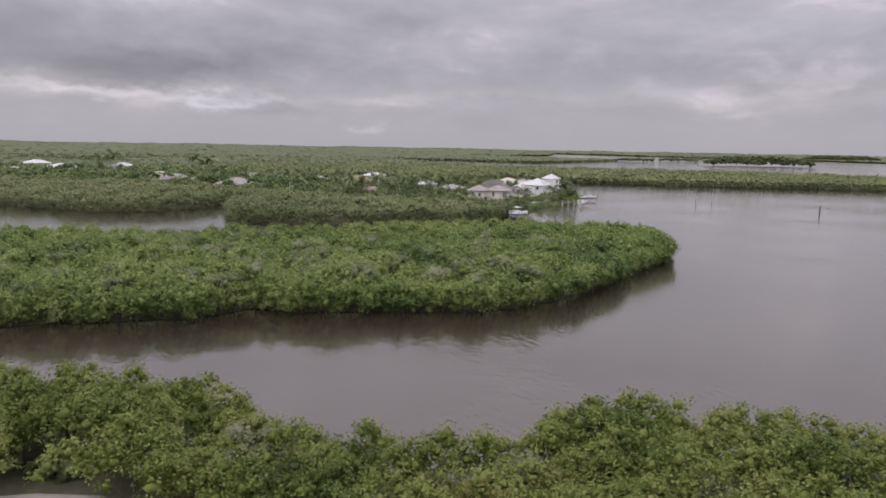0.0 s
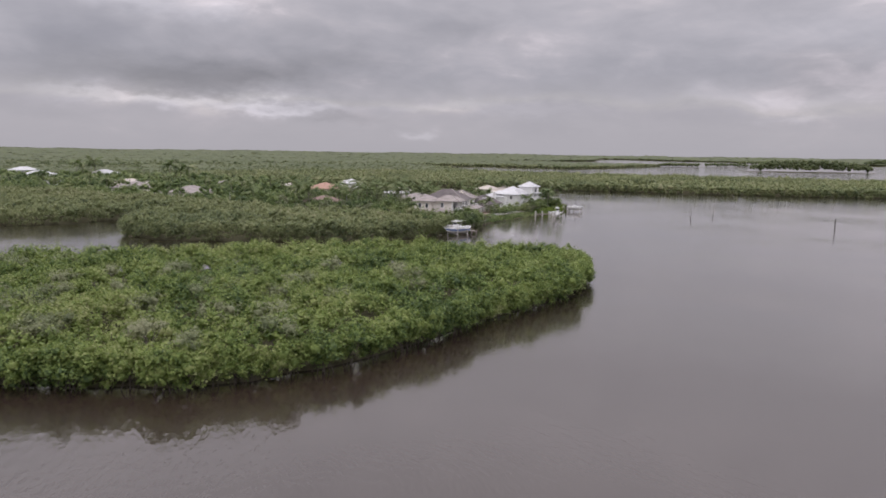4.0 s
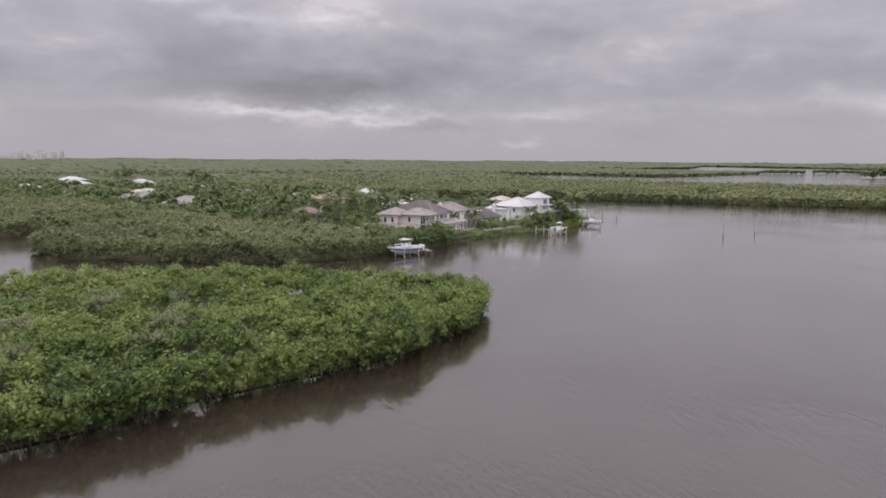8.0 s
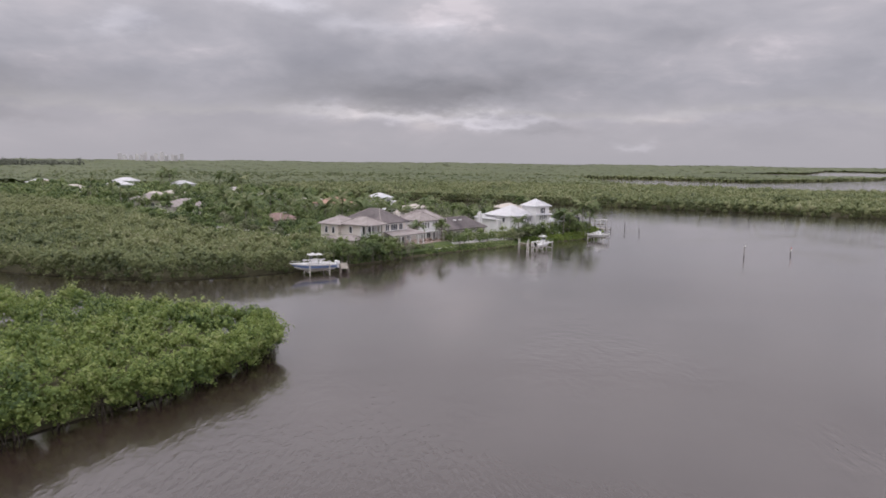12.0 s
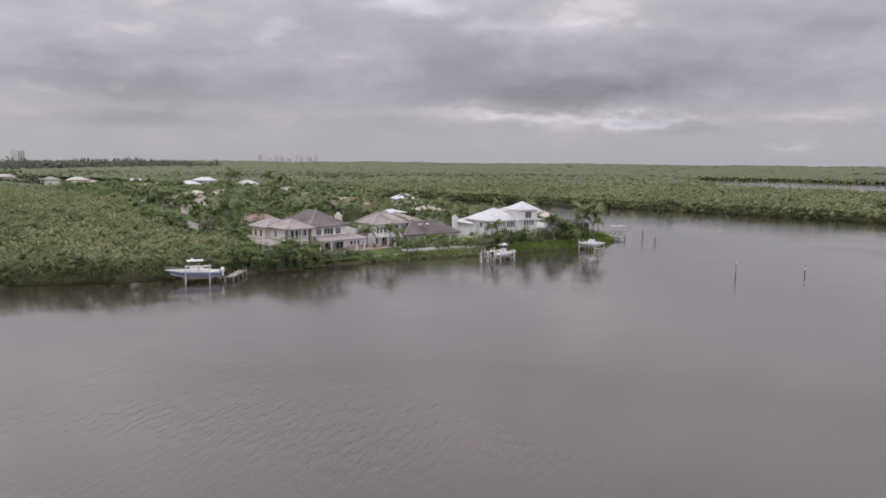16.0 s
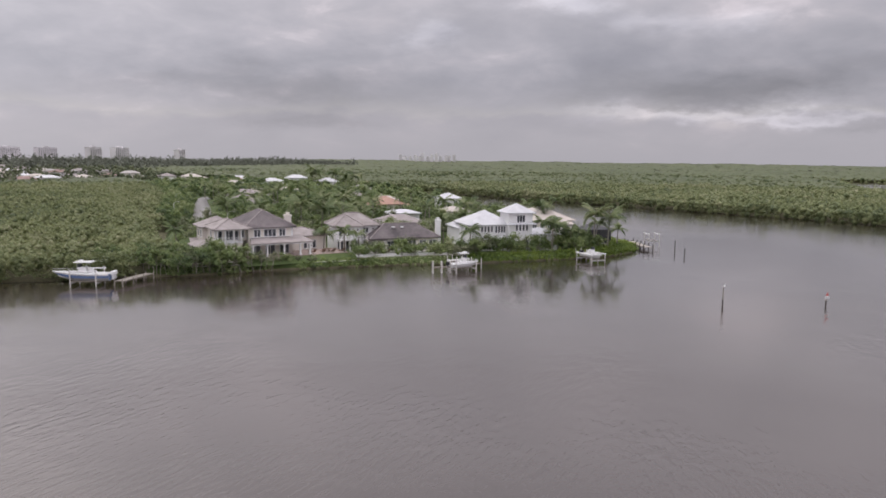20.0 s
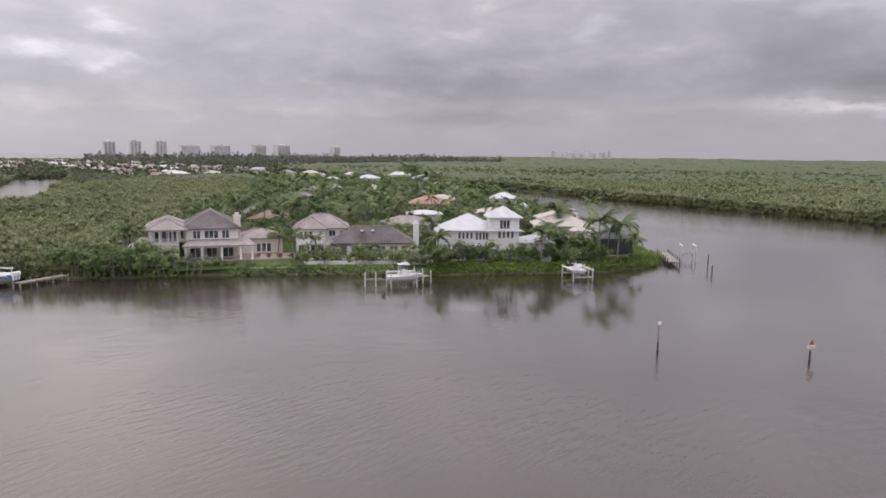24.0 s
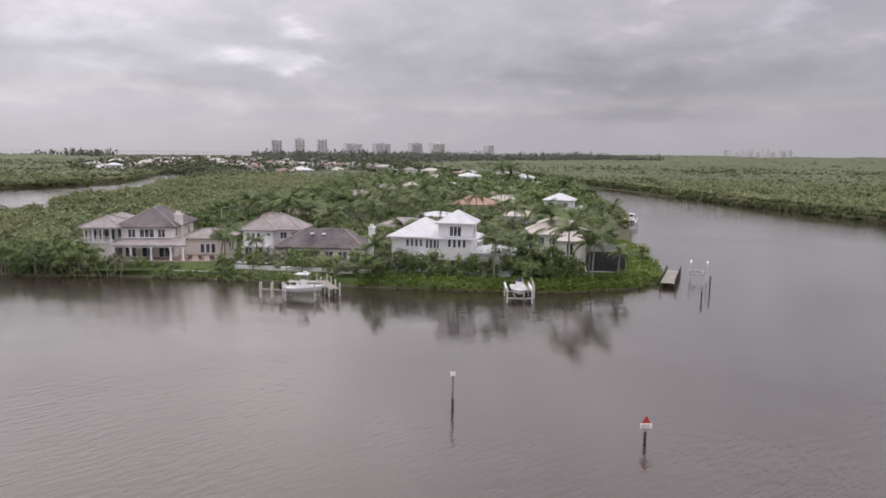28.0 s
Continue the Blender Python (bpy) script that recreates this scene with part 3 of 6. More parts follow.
def ribbon(name, line, width, z, mat, label, category):
    p = along(line, 6.0)
    p = np.vstack([p, [*line[-1], *p[-1, 2:]]])
    left = np.c_[p[:, 0] + p[:, 2] * width / 2, p[:, 1] + p[:, 3] * width / 2, np.full(len(p), z)]
    right = np.c_[p[:, 0] - p[:, 2] * width / 2, p[:, 1] - p[:, 3] * width / 2, np.full(len(p), z)]
    n = len(p)
    v = np.vstack([left, right, left - (0, 0, 0.15), right - (0, 0, 0.15)])
    f = []
    for i in range(n - 1):
        f += [(i, n + i, n + i + 1), (i, n + i + 1, i + 1), (i, i + 1, 2 * n + i + 1), (i, 2 * n + i + 1, 2 * n + i),
              (n + i, 3 * n + i, 3 * n + i + 1), (n + i, 3 * n + i + 1, n + i + 1)]
    return tagged(new(name, tri_mesh(name, v, np.array(f), mat)), label, category, kind="structure")


STREET = [(-50, 294), (-71, 304), (-114, 325.5), (-168, 351.5), (-188, 366), (-200, 396)]
ribbon("road", STREET, 6.5, 1.21, M_ROAD, "pale grey residential street between hedges", "road")
ribbon("driveway", [(-50, 293.5), (-34, 292), (-20, 288), (-4, 285)], 3.6, 1.215, M_CONC, "pale concrete driveway", "driveway")
ribbon("sand_track", [(-60, 36), (-36, 41.5), (-27, 43.4), (-23, 43.4), (-15, 38), (0, 15)], 1.6, 0.34, M_SAND, "pale shell-sand track on the near bank", "path")

# ---------------------------------------------------------------- vegetation
def ico_arrays(level):
    bm = bmesh.new()
    bmesh.ops.create_icosphere(bm, subdivisions=level, radius=1.0)
    bm.verts.ensure_lookup_table()
    v = np.array([x.co[:] for x in bm.verts])
    f = np.array([[x.index for x in fc.verts] for fc in bm.faces])
    bm.free()
    return v, f


OCTA = (np.array([(1, 0, 0), (0, 1, 0), (-1, 0, 0), (0, -1, 0), (0, 0, 1), (0, 0, -1)], float), np.array([(0, 1, 4), (1, 2, 4), (2, 3, 4), (3, 0, 4), (1, 0, 5), (2, 1, 5), (3, 2, 5), (0, 3, 5)]))
ICO = {0: OCTA, 1: ico_arrays(1)}


def leafage(lobes, per, size, r, level=1, core=0.56, low=-0.6, quad=False, flat=0.9, tufts=8, rag=(0.6, 1.3)):
    """Leaf clumps: each lobe (x, y, z, radius) is a mass with rounded bosses under a coat of single leaves.
    Returns points and triangles."""
    lobes = np.asarray(lobes, float)
    n = len(lobes)
    iv, jf = ICO[level]
    k = len(iv)
    shape = r.uniform(0.75, 1.25, (n, 1, 3)) * (1, 1, flat)
    boss = r.normal(0, 1, (n, 1, tufts, 3)) + (0, 0, 0.35)
    boss /= np.linalg.norm(boss, axis=3, keepdims=True)
    near = np.clip((iv[None, :, None, :] * boss).sum(3).max(2), 0, 1)
    out = 0.74 + 0.34 * np.clip((near - 0.62) / 0.38, 0, 1)
    cv = iv[None] * (lobes[:, None, 3:4] * core) * (out * r.uniform(*rag, (n, k)))[..., None] * shape + lobes[:, None, :3]
    cf = jf[None] + (np.arange(n) * k)[:, None, None]
    m = n * per
    d = r.normal(0, 1, (n, per, 3)) + (0, 0, 0.3)
    d /= np.linalg.norm(d, axis=2, keepdims=True)
    d[..., 2] = np.where(d[..., 2] < low, -d[..., 2], d[..., 2])
    near = np.clip((d[:, :, None, :] * boss).sum(3).max(2), 0, 1)
    far = (0.6 + 0.5 * np.clip((near - 0.62) / 0.38, 0, 1)) * r.uniform(0.75, 1.22, (n, per))
    d, far = d.reshape(m, 3), far.reshape(m, 1)
    lb = np.repeat(lobes, per, axis=0)
    p = lb[:, :3] + d * lb[:, 3:4] * far * np.repeat(shape[:, 0], per, axis=0)
    nrm = d * 0.55 + r.normal(0, 0.5, (m, 3)) + (0, 0, 0.45)
    lv, lf = leaves(p, nrm, size, r, quad)
    v = np.vstack([cv.reshape(-1, 3), lv])
    f = np.vstack([cf.reshape(-1, 3), lf + n * k])
    return v, f


def leaves(p, nrm, size, r, quad=False):
    """Single leaves at the points p, facing along nrm."""
    m = len(p)
    nrm = nrm / np.linalg.norm(nrm, axis=1, keepdims=True)
    t1 = np.cross(nrm, r.normal(0, 1, (m, 3)))
    t1 /= np.linalg.norm(t1, axis=1, keepdims=True) + 1e-9
    t2 = np.cross(nrm, t1)
    s = size * r.uniform(0.6, 1.4, (m, 1))
    if quad:
        lv = np.stack([p - t1 * s * 0.6, p + t2 * s * 0.33, p + t1 * s * 0.6, p - t2 * s * 0.33], 1)
        lf = np.arange(m)[:, None, None] * 4 + np.array([[0, 1, 2], [0, 2, 3]])[None]
    else:
        lv = np.stack([p - t1 * s * 0.5, p + t1 * s * 0.5, p + t2 * s * 0.85], 1)
        lf = np.arange(m)[:, None, None] * 3 + np.array([[0, 1, 2]])[None]
    return lv.reshape(-1, 3), lf.reshape(-1, 3)


def edge_gap(x, y, poly):
    """Distance of points to an outline."""
    p = np.array(poly, float)
    best = np.full(len(x), 1e9)
    for (x0, y0), (x1, y1) in zip(p, np.roll(p, -1, axis=0)):
        dx, dy = x1 - x0, y1 - y0
        k = np.clip(((x - x0) * dx + (y - y0) * dy) / (dx * dx + dy * dy + 1e-9), 0, 1)
        best = np.minimum(best, np.hypot(x - x0 - k * dx, y - y0 - k * dy))
    return best


def scatter(poly, step, r, jitter=0.45):
    """Points spread over an outline on a loose grid."""
    xs, ys = [p[0] for p in poly], [p[1] for p in poly]
    gx, gy = np.meshgrid(np.arange(min(xs), max(xs), step), np.arange(min(ys), max(ys), step * 0.87))
    gx = gx + (np.arange(gx.shape[0]) % 2)[:, None] * step / 2
    gx, gy = gx.ravel() + r.uniform(-jitter, jitter, gx.size) * step, gy.ravel() + r.uniform(-jitter, jitter, gy.size) * step
    k = inside(gx, gy, poly)
    return np.c_[gx[k], gy[k]]


def rolling(x, y, scale, seed=0.0):
    """A smooth uneven height from -1 to 1."""
    a = np.sin(x / scale + seed) * np.cos(y / scale * 1.3 + seed * 2) + 0.6 * np.sin(x / scale * 2.3 - y / scale * 1.1 + seed * 3)
    return np.clip((a + 0.5 * np.sin(x / scale * 4.1 + y / scale * 3.7 + seed)) / 1.6, -1, 1)


def crowns(pts, height, spread, lobes, r, vary=0.9, lobe=1.15, roll=9.0, drop=1.9):
    """Lobes of the crowns of trees that stand at pts: a dome of puffs each, one on top and the others round it."""
    n = len(pts)
    h = height + vary * r.uniform(-1, 1, n) + vary * 0.9 * rolling(pts[:, 0], pts[:, 1], roll, 1.3)
    wide = spread * r.uniform(0.8, 1.25, (n, 1))
    a = r.uniform(0, 2 * math.pi, (n, 1)) + np.arange(lobes)[None] * 2.399 + r.uniform(-0.3, 0.3, (n, lobes))
    k = np.sqrt((np.arange(lobes)[None] + 0.15) / lobes) * r.uniform(0.85, 1.1, (n, lobes))
    z = h[:, None] - lobe * 0.8 - drop * k ** 2 * r.uniform(0.75, 1.1, (n, lobes))
    rad = lobe * r.uniform(0.6, 1.35, (n, lobes))
    return np.stack([pts[:, :1] + wide * k * np.cos(a), pts[:, 1:2] + wide * k * np.sin(a), z, rad], -1).reshape(-1, 4)


def shore_wall(line, side, height, r, step=1.3, rad=1.0, inset=0.6):
    """Clumps that hang from the canopy down to the water along a shoreline."""
    p = along(line, step)
    out = []
    levels = np.arange(0.95, height - 0.7, rad * 0.95)
    for i, z in enumerate(levels):
        back = inset + (1.3 * (z / height - 0.55) ** 2 * 5.0 if z / height > 0.55 else (0.55 - z / height) * 1.7)
        j = r.uniform(-0.5, 0.5, (len(p), 3))
        bulge = 1.0 * rolling(p[:, 0], p[:, 1], 2.6, i * 0.15)
        keep = r.uniform(0, 1, len(p)) > (0.18 if i == 0 else 0.05)
        q = np.c_[p[:, 0] + side * p[:, 2] * (back - bulge) + j[:, 0], p[:, 1] + side * p[:, 3] * (back - bulge) + j[:, 1], z + j[:, 2] * 0.7,
                  rad * r.uniform(0.65, 1.35, len(p))]
        out.append(q[keep])
    return np.vstack(out)


def canopy(name, lobes, per, size, mat, label, r, group="", **kw):
    v, f = leafage(lobes, per, size, r, **kw)
    return tagged(new(name, tri_mesh(name, v, f, mat, True)), label, "mangroves", group, kind="stuff")


def keep_out(pts, spots, clear):
    k = np.ones(len(pts), bool)
    for (x, y), c in zip(spots, clear):
        k &= np.hypot(pts[:, 0] - x, pts[:, 1] - y) > c
    return pts[k]


# the mangrove island
ISLE = [(-150, 72)] + [p for p in pulled(isle_front, 1.6) if p[0] > -149] + [p for p in pulled(SHORE_ISLE_BACK, 1.6) if p[0] > -151]
ra = np.random.default_rng(11)


def isle_shape(x, y):
    """The island's canopy sinks to its tip, and a hollow runs behind the front row of crowns."""
    front = edge_gap(x.ravel(), y.ravel(), ISLE_LINE).reshape(x.shape)
    return -1.5 * np.clip(1 - np.hypot(x - 53, y - 174) / 15, 0, 1) - 0.9 * np.exp(-((front - 8.5) / 2.2) ** 2) * (x < 16)


ISLE_LINE = [p for p in SHORE_ISLE_FRONT if p[0] > -160]
ISLE_LINE = ISLE_LINE + ISLE_LINE[::-1]
pts = scatter(ISLE, 3.4, ra)
lob = crowns(pts, 5.45, 2.0, 8, ra, 0.95, 0.98, 10.0, 2.0)
lob[:, 2] += isle_shape(lob[:, 0], lob[:, 1])
canopy("mangrove_island_canopy", lob, 46, 0.3, M_MANGROVE, "dense olive-green mangrove canopy on the low island", ra, level=0)
wall = shore_wall([p for p in isle_front if p[0] > -149], 1, 4.7, ra, 1.1, 0.9, 0.35)
canopy("mangrove_island_edge", wall, 84, 0.27, M_MANGROVE, "mangrove foliage overhanging the brown water of the island", ra)
wall = shore_wall([p for p in SHORE_ISLE_BACK if p[0] > -151], 1, 5.0, ra, 1.8, 1.2, 1.2)
canopy("mangrove_island_back_edge", wall, 24, 0.42, M_MANGROVE, "mangrove foliage along the creek side of the island", ra)
ISLE_WEST = [p for p in SHORE_ISLE_FRONT if p[0] < -149] + [(-150, 72)] + [p for p in SHORE_ISLE_BACK if p[0] < -149] + [(-330, 200), (-330, 60)]
pts = scatter(ISLE_WEST, 4.2, ra)
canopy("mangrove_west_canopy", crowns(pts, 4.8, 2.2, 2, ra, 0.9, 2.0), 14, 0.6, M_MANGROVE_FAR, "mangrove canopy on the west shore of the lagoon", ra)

# the near bank, right under the start of the flight
rb = np.random.default_rng(12)
BANK = [(-75, 36), (-75, 52)] + [p for p in bank_shore if -75 < p[0] < 66] + [(66, 24), (40, 33), (8, 36), (-12, 38), (-20, 40), (-40, 40)]
pts = scatter(BANK, 2.3, rb)
pts = keep_out(pts, [(-27.5, 45.2), (-24, 43.6), (-32, 42), (28.5, 47)], [2.6, 2.2, 2.2, 1.6])
tall_ = 4.4 + 1.3 * np.clip((-12 - pts[:, 0]) / 8, 0, 1) + 0.5 * np.clip((pts[:, 0] - 6) / 5, 0, 1)
lob = crowns(pts, 0.0, 1.6, 11, rb, 0.85, 0.74, 7.0, 2.3)
lob[:, 2] += np.repeat(tall_, 11)
canopy("shore_thicket", lob, 52, 0.21, M_SHRUB, "green and yellowish shore thicket on the near bank", rb, quad=True, level=0)
wall = shore_wall([p for p in bank_shore if -75 < p[0] < 66], -1, 4.2, rb, 1.5, 0.95)
canopy("shore_thicket_edge", wall, 90, 0.2, M_SHRUB, "thicket edge of the near bank leaning over the water", rb, quad=True)

# the belt of mangroves west of the homes, with the creek and lagoon shores
rc = np.random.default_rng(13)
BELT = ([(-262, 263), (-210, 258), (-175, 254), (-150, 248), (-116, 231), (-104, 234), (-95, 241), (-88, 254), (-82, 276), (-77, 262), (-72, 235)]
        + [p for p in pulled(homes_shore, 1.2) if p[1] < 262 and p[0] < 31] + [(26, 258), (10, 253), (-18, 263), (-75, 293), (-140, 325), (-205, 353), (-300, 380), (-330, 300)])
pts = scatter(BELT, 4.0, rc)
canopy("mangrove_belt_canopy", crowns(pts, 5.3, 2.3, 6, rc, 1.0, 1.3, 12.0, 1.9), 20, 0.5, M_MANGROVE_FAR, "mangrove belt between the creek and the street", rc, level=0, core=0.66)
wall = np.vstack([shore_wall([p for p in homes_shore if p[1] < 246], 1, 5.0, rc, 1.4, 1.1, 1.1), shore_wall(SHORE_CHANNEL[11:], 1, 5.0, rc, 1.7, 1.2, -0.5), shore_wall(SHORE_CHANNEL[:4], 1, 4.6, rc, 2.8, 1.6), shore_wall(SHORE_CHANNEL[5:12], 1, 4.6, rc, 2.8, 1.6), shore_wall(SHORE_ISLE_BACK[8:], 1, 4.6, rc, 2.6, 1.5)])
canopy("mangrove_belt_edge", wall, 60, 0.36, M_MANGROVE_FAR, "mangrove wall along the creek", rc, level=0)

# across the bay
rd = np.random.default_rng(14)
SPIT = [p for p in pulled(bay_shore, 2.0) if p[0] < 640] + [(600, 570), (420, 580), (372, 596), (300, 655), (200, 685), (122, 712), (40, 740), (-60, 720), (-180, 640), (-220, 560)]
pts = scatter(SPIT, 5.8, rd)
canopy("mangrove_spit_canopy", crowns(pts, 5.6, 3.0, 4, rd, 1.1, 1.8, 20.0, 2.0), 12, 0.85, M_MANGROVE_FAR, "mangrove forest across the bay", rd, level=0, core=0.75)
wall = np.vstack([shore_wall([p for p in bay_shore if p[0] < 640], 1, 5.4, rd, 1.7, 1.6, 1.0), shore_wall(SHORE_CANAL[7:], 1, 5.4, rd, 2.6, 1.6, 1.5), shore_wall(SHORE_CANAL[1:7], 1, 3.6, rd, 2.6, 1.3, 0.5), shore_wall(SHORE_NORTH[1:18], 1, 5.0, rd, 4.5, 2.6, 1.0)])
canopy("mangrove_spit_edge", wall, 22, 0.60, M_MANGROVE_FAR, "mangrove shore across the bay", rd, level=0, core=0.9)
isl = []
for ix, iy, ia, ib in ISLETS:
    q = scatter([(ix + ia * 0.95 * math.cos(a), iy + ib * 0.95 * math.sin(a)) for a in np.linspace(0, 6.28, 20, endpoint=False)], 4.2, rd)
    isl.append(np.c_[q, 2.6 + rd.uniform(0, 2.0, len(q)) + (12.0 if ib >= 30 else 2.0) * rd.uniform(0.1, 1.0, len(q)) * (1 - ((q[:, 0] - ix) / ia) ** 4), rd.uniform(2.6, 3.6, len(q))])
canopy("islet_trees", np.vstack(isl), 9, 1.3, M_FARWOOD, "dark trees on the islets of the far bay", rd, level=0, core=0.95)

# woods out to the horizon: an uneven roof of crowns, with clumps on its nearer part
re_ = np.random.default_rng(15)
rings, spokes = 150, 760
rad = 330 * (4650 / 330) ** (np.linspace(0, 1, rings) ** 1.12)
ang = np.radians(np.linspace(-40, 120, spokes)) + math.pi / 2
gr, ga = np.meshgrid(rad, ang, indexing="ij")
gx, gy = 60 + gr * np.cos(ga), 180 + gr * np.sin(ga)
gx = gx + re_.uniform(-0.4, 0.4, gx.shape) * gr * 0.008
gy = gy + re_.uniform(-0.4, 0.4, gx.shape) * gr * 0.008
land = inside(gx, gy, OUTLINE)
for poly in (SPIT, BELT, HOME_GROUND, SUBURB):
    land &= ~inside(gx, gy, poly)
hz = 4.2 + 0.6 * rolling(gx, gy, 37.0) + 0.8 * rolling(gx, gy, 130.0, 2.0) + re_.uniform(-1.2, 1.2, gx.shape) * np.clip(gr / 900, 0.6, 1.4)
hz = hz + np.where((gr > 2400), 7.0 * np.clip(rolling(gx, gy, 260.0, 4.0), 0, 1) + re_.uniform(0, 3.0, gx.shape), 0)
hz = np.where(land, hz, -0.8)
idx = np.arange(rings * spokes).reshape(rings, spokes)
a, b, c, d = idx[:-1, :-1].ravel(), idx[1:, :-1].ravel(), idx[1:, 1:].ravel(), idx[:-1, 1:].ravel()
any_land = land.ravel()[a] & land.ravel()[b] & land.ravel()[c] & land.ravel()[d]
faces = np.vstack([np.c_[a, b, c], np.c_[a, c, d]])[np.r_[any_land, any_land]]
roof = tri_mesh("far_woods", np.c_[gx.ravel(), gy.ravel(), hz.ravel()], faces, M_FARWOOD)
tagged(new("far_woods", roof), "flat green mangrove country reaching to the horizon", "woods", kind="stuff")
qr = 330 * (1000 / 330) ** re_.uniform(0, 1, 20000)
qa = np.radians(re_.uniform(-40, 120, 20000)) + math.pi / 2
qx, qy = 60 + qr * np.cos(qa), 180 + qr * np.sin(qa)
k = inside(qx, qy, OUTLINE)
for poly in (SPIT, BELT, HOME_GROUND, SUBURB):
    k &= ~inside(qx, qy, poly)
qx, qy, qr = qx[k], qy[k], qr[k]
lob = np.c_[qx, qy, 2.6 + re_.uniform(0, 2.0, qx.size), re_.uniform(1.3, 2.9, qx.size) * np.clip(qr / 600, 0.8, 1.2)]
canopy("far_wood_crowns", lob, 8, 1.0, M_FARWOOD, "crowns standing out of the far mangrove woods", re_, level=0, flat=0.6, core=0.95)

# ---------------------------------------------------------------- house kit
FACE = {"front": 0.0, "right": math.pi / 2, "back": math.pi, "left": -math.pi / 2}
WINDOW_MESH = {}


def ring_frame(w, h, fw, y0, y1):
    """One closed rectangular frame round an opening of w by h."""
    bm = bmesh.new()
    loops = []
    for k, y in ((fw, y0), (-0.03, y0), (-0.03, y1), (fw, y1)):
        loops.append([bm.verts.new((sx * (w / 2 + k), y, sz * (h / 2 + k))) for sx, sz in ((-1, -1), (1, -1), (1, 1), (-1, 1))])
    for p, q in zip(loops, loops[1:] + loops[:1]):
        for i in range(4):
            j = (i + 1) % 4
            bm.faces.new((p[i], p[j], q[j], q[i]))
    return bm


def window(parent, x, y, z, w, h, face="front", panes=1, name="window"):
    """A framed window (its middle at x, z) on the wall plane, with its glass behind the frame's face."""
    key = (round(w, 2), round(h, 2))
    if key not in WINDOW_MESH:
        WINDOW_MESH[key] = (mesh_of("window_frame", ring_frame(w, h, 0.09, -0.1, 0.02), M_WHITE), mesh_of("window_pane", boxes((-w / 2 + 0.03, w / 2 - 0.03, -0.045, 0.01, -h / 2 + 0.03, h / 2 - 0.03)), M_GLASS),
                            mesh_of("mullion", boxes((-0.05, 0.05, -0.09, -0.046, -h / 2 + 0.03, h / 2 - 0.03)), M_WHITE), mesh_of("sill", boxes((-w / 2 - 0.14, w / 2 + 0.14, -0.2, -0.101, -h / 2 - 0.1, -h / 2 - 0.03)), M_WHITE))
    fr, pn, mu, si_ = WINDOW_MESH[key]
    ob = shared(name, fr, parent, x, y, z, FACE[face])
    shared("pane", pn, ob)
    for i in range(1, panes):
        shared("mullion", mu, ob, -w / 2 + w * i / panes, 0, 0)
    if name == "window" and parent.name.startswith("villa"):
        shared("sill", si_, ob)
    return ob


def hip_bm(x0, x1, y0, y1, z, rise, over=0.7, th=0.22, bm=None):
    """A hipped roof over a rectangle, with eaves, fascia and soffit. The ridge runs along the longer side."""
    bm = bm or bmesh.new()
    x0, x1, y0, y1 = x0 - over, x1 + over, y0 - over, y1 + over
    w, d = x1 - x0, y1 - y0
    lo = [bm.verts.new((x, y, z - th)) for x, y in ((x0, y0), (x1, y0), (x1, y1), (x0, y1))]
    up = [bm.verts.new((x, y, z)) for x, y in ((x0, y0), (x1, y0), (x1, y1), (x0, y1))]
    for i in range(4):
        bm.faces.new((lo[i], lo[(i + 1) % 4], up[(i + 1) % 4], up[i]))
    bm.faces.new(lo[::-1])
    if abs(w - d) < 0.3:
        p = bm.verts.new(((x0 + x1) / 2, (y0 + y1) / 2, z + rise))
        for i in range(4):
            bm.faces.new((up[i], up[(i + 1) % 4], p))
    elif w > d:
        a, b = bm.verts.new((x0 + d / 2, (y0 + y1) / 2, z + rise)), bm.verts.new((x1 - d / 2, (y0 + y1) / 2, z + rise))
        bm.faces.new((up[0], up[1], b, a))
        bm.faces.new((up[1], up[2], b))
        bm.faces.new((up[2], up[3], a, b))
        bm.faces.new((up[3], up[0], a))
    else:
        a, b = bm.verts.new(((x0 + x1) / 2, y0 + w / 2, z + rise)), bm.verts.new(((x0 + x1) / 2, y1 - w / 2, z + rise))
        bm.faces.new((up[0], up[1], a))
        bm.faces.new((up[1], up[2], b, a))
        bm.faces.new((up[2], up[3], b))
        bm.faces.new((up[3], up[0], a, b))
    return bm


def ridge_caps(parent, x0, x1, y0, y1, z, rise, mat, over=0.7):
    """Rounded tile caps along the hips and the ridge of a hipped roof."""
    x0, x1, y0, y1 = x0 - over, x1 + over, y0 - over, y1 + over
    w, d = x1 - x0, y1 - y0
    k = min(w, d) / 2
    if w >= d:
        a, b = Vector((x0 + k, (y0 + y1) / 2, z + rise)), Vector((x1 - k, (y0 + y1) / 2, z + rise))
        ends = ((x0, y0, a), (x0, y1, a), (x1, y0, b), (x1, y1, b))
    else:
        a, b = Vector(((x0 + x1) / 2, y0 + k, z + rise)), Vector(((x0 + x1) / 2, y1 - k, z + rise))
        ends = ((x0, y0, a), (x1, y0, a), (x0, y1, b), (x1, y1, b))
    bm = bmesh.new()
    for x, y, p in ends:
        tube(bm, (x, y, z + 0.02), p, 0.13, 0.13, 6)
    if (a - b).length > 0.4:
        tube(bm, a, b, 0.14, 0.14, 6)
    return part("ridge_cap", bm, mat, parent, "row of rounded ridge tiles")


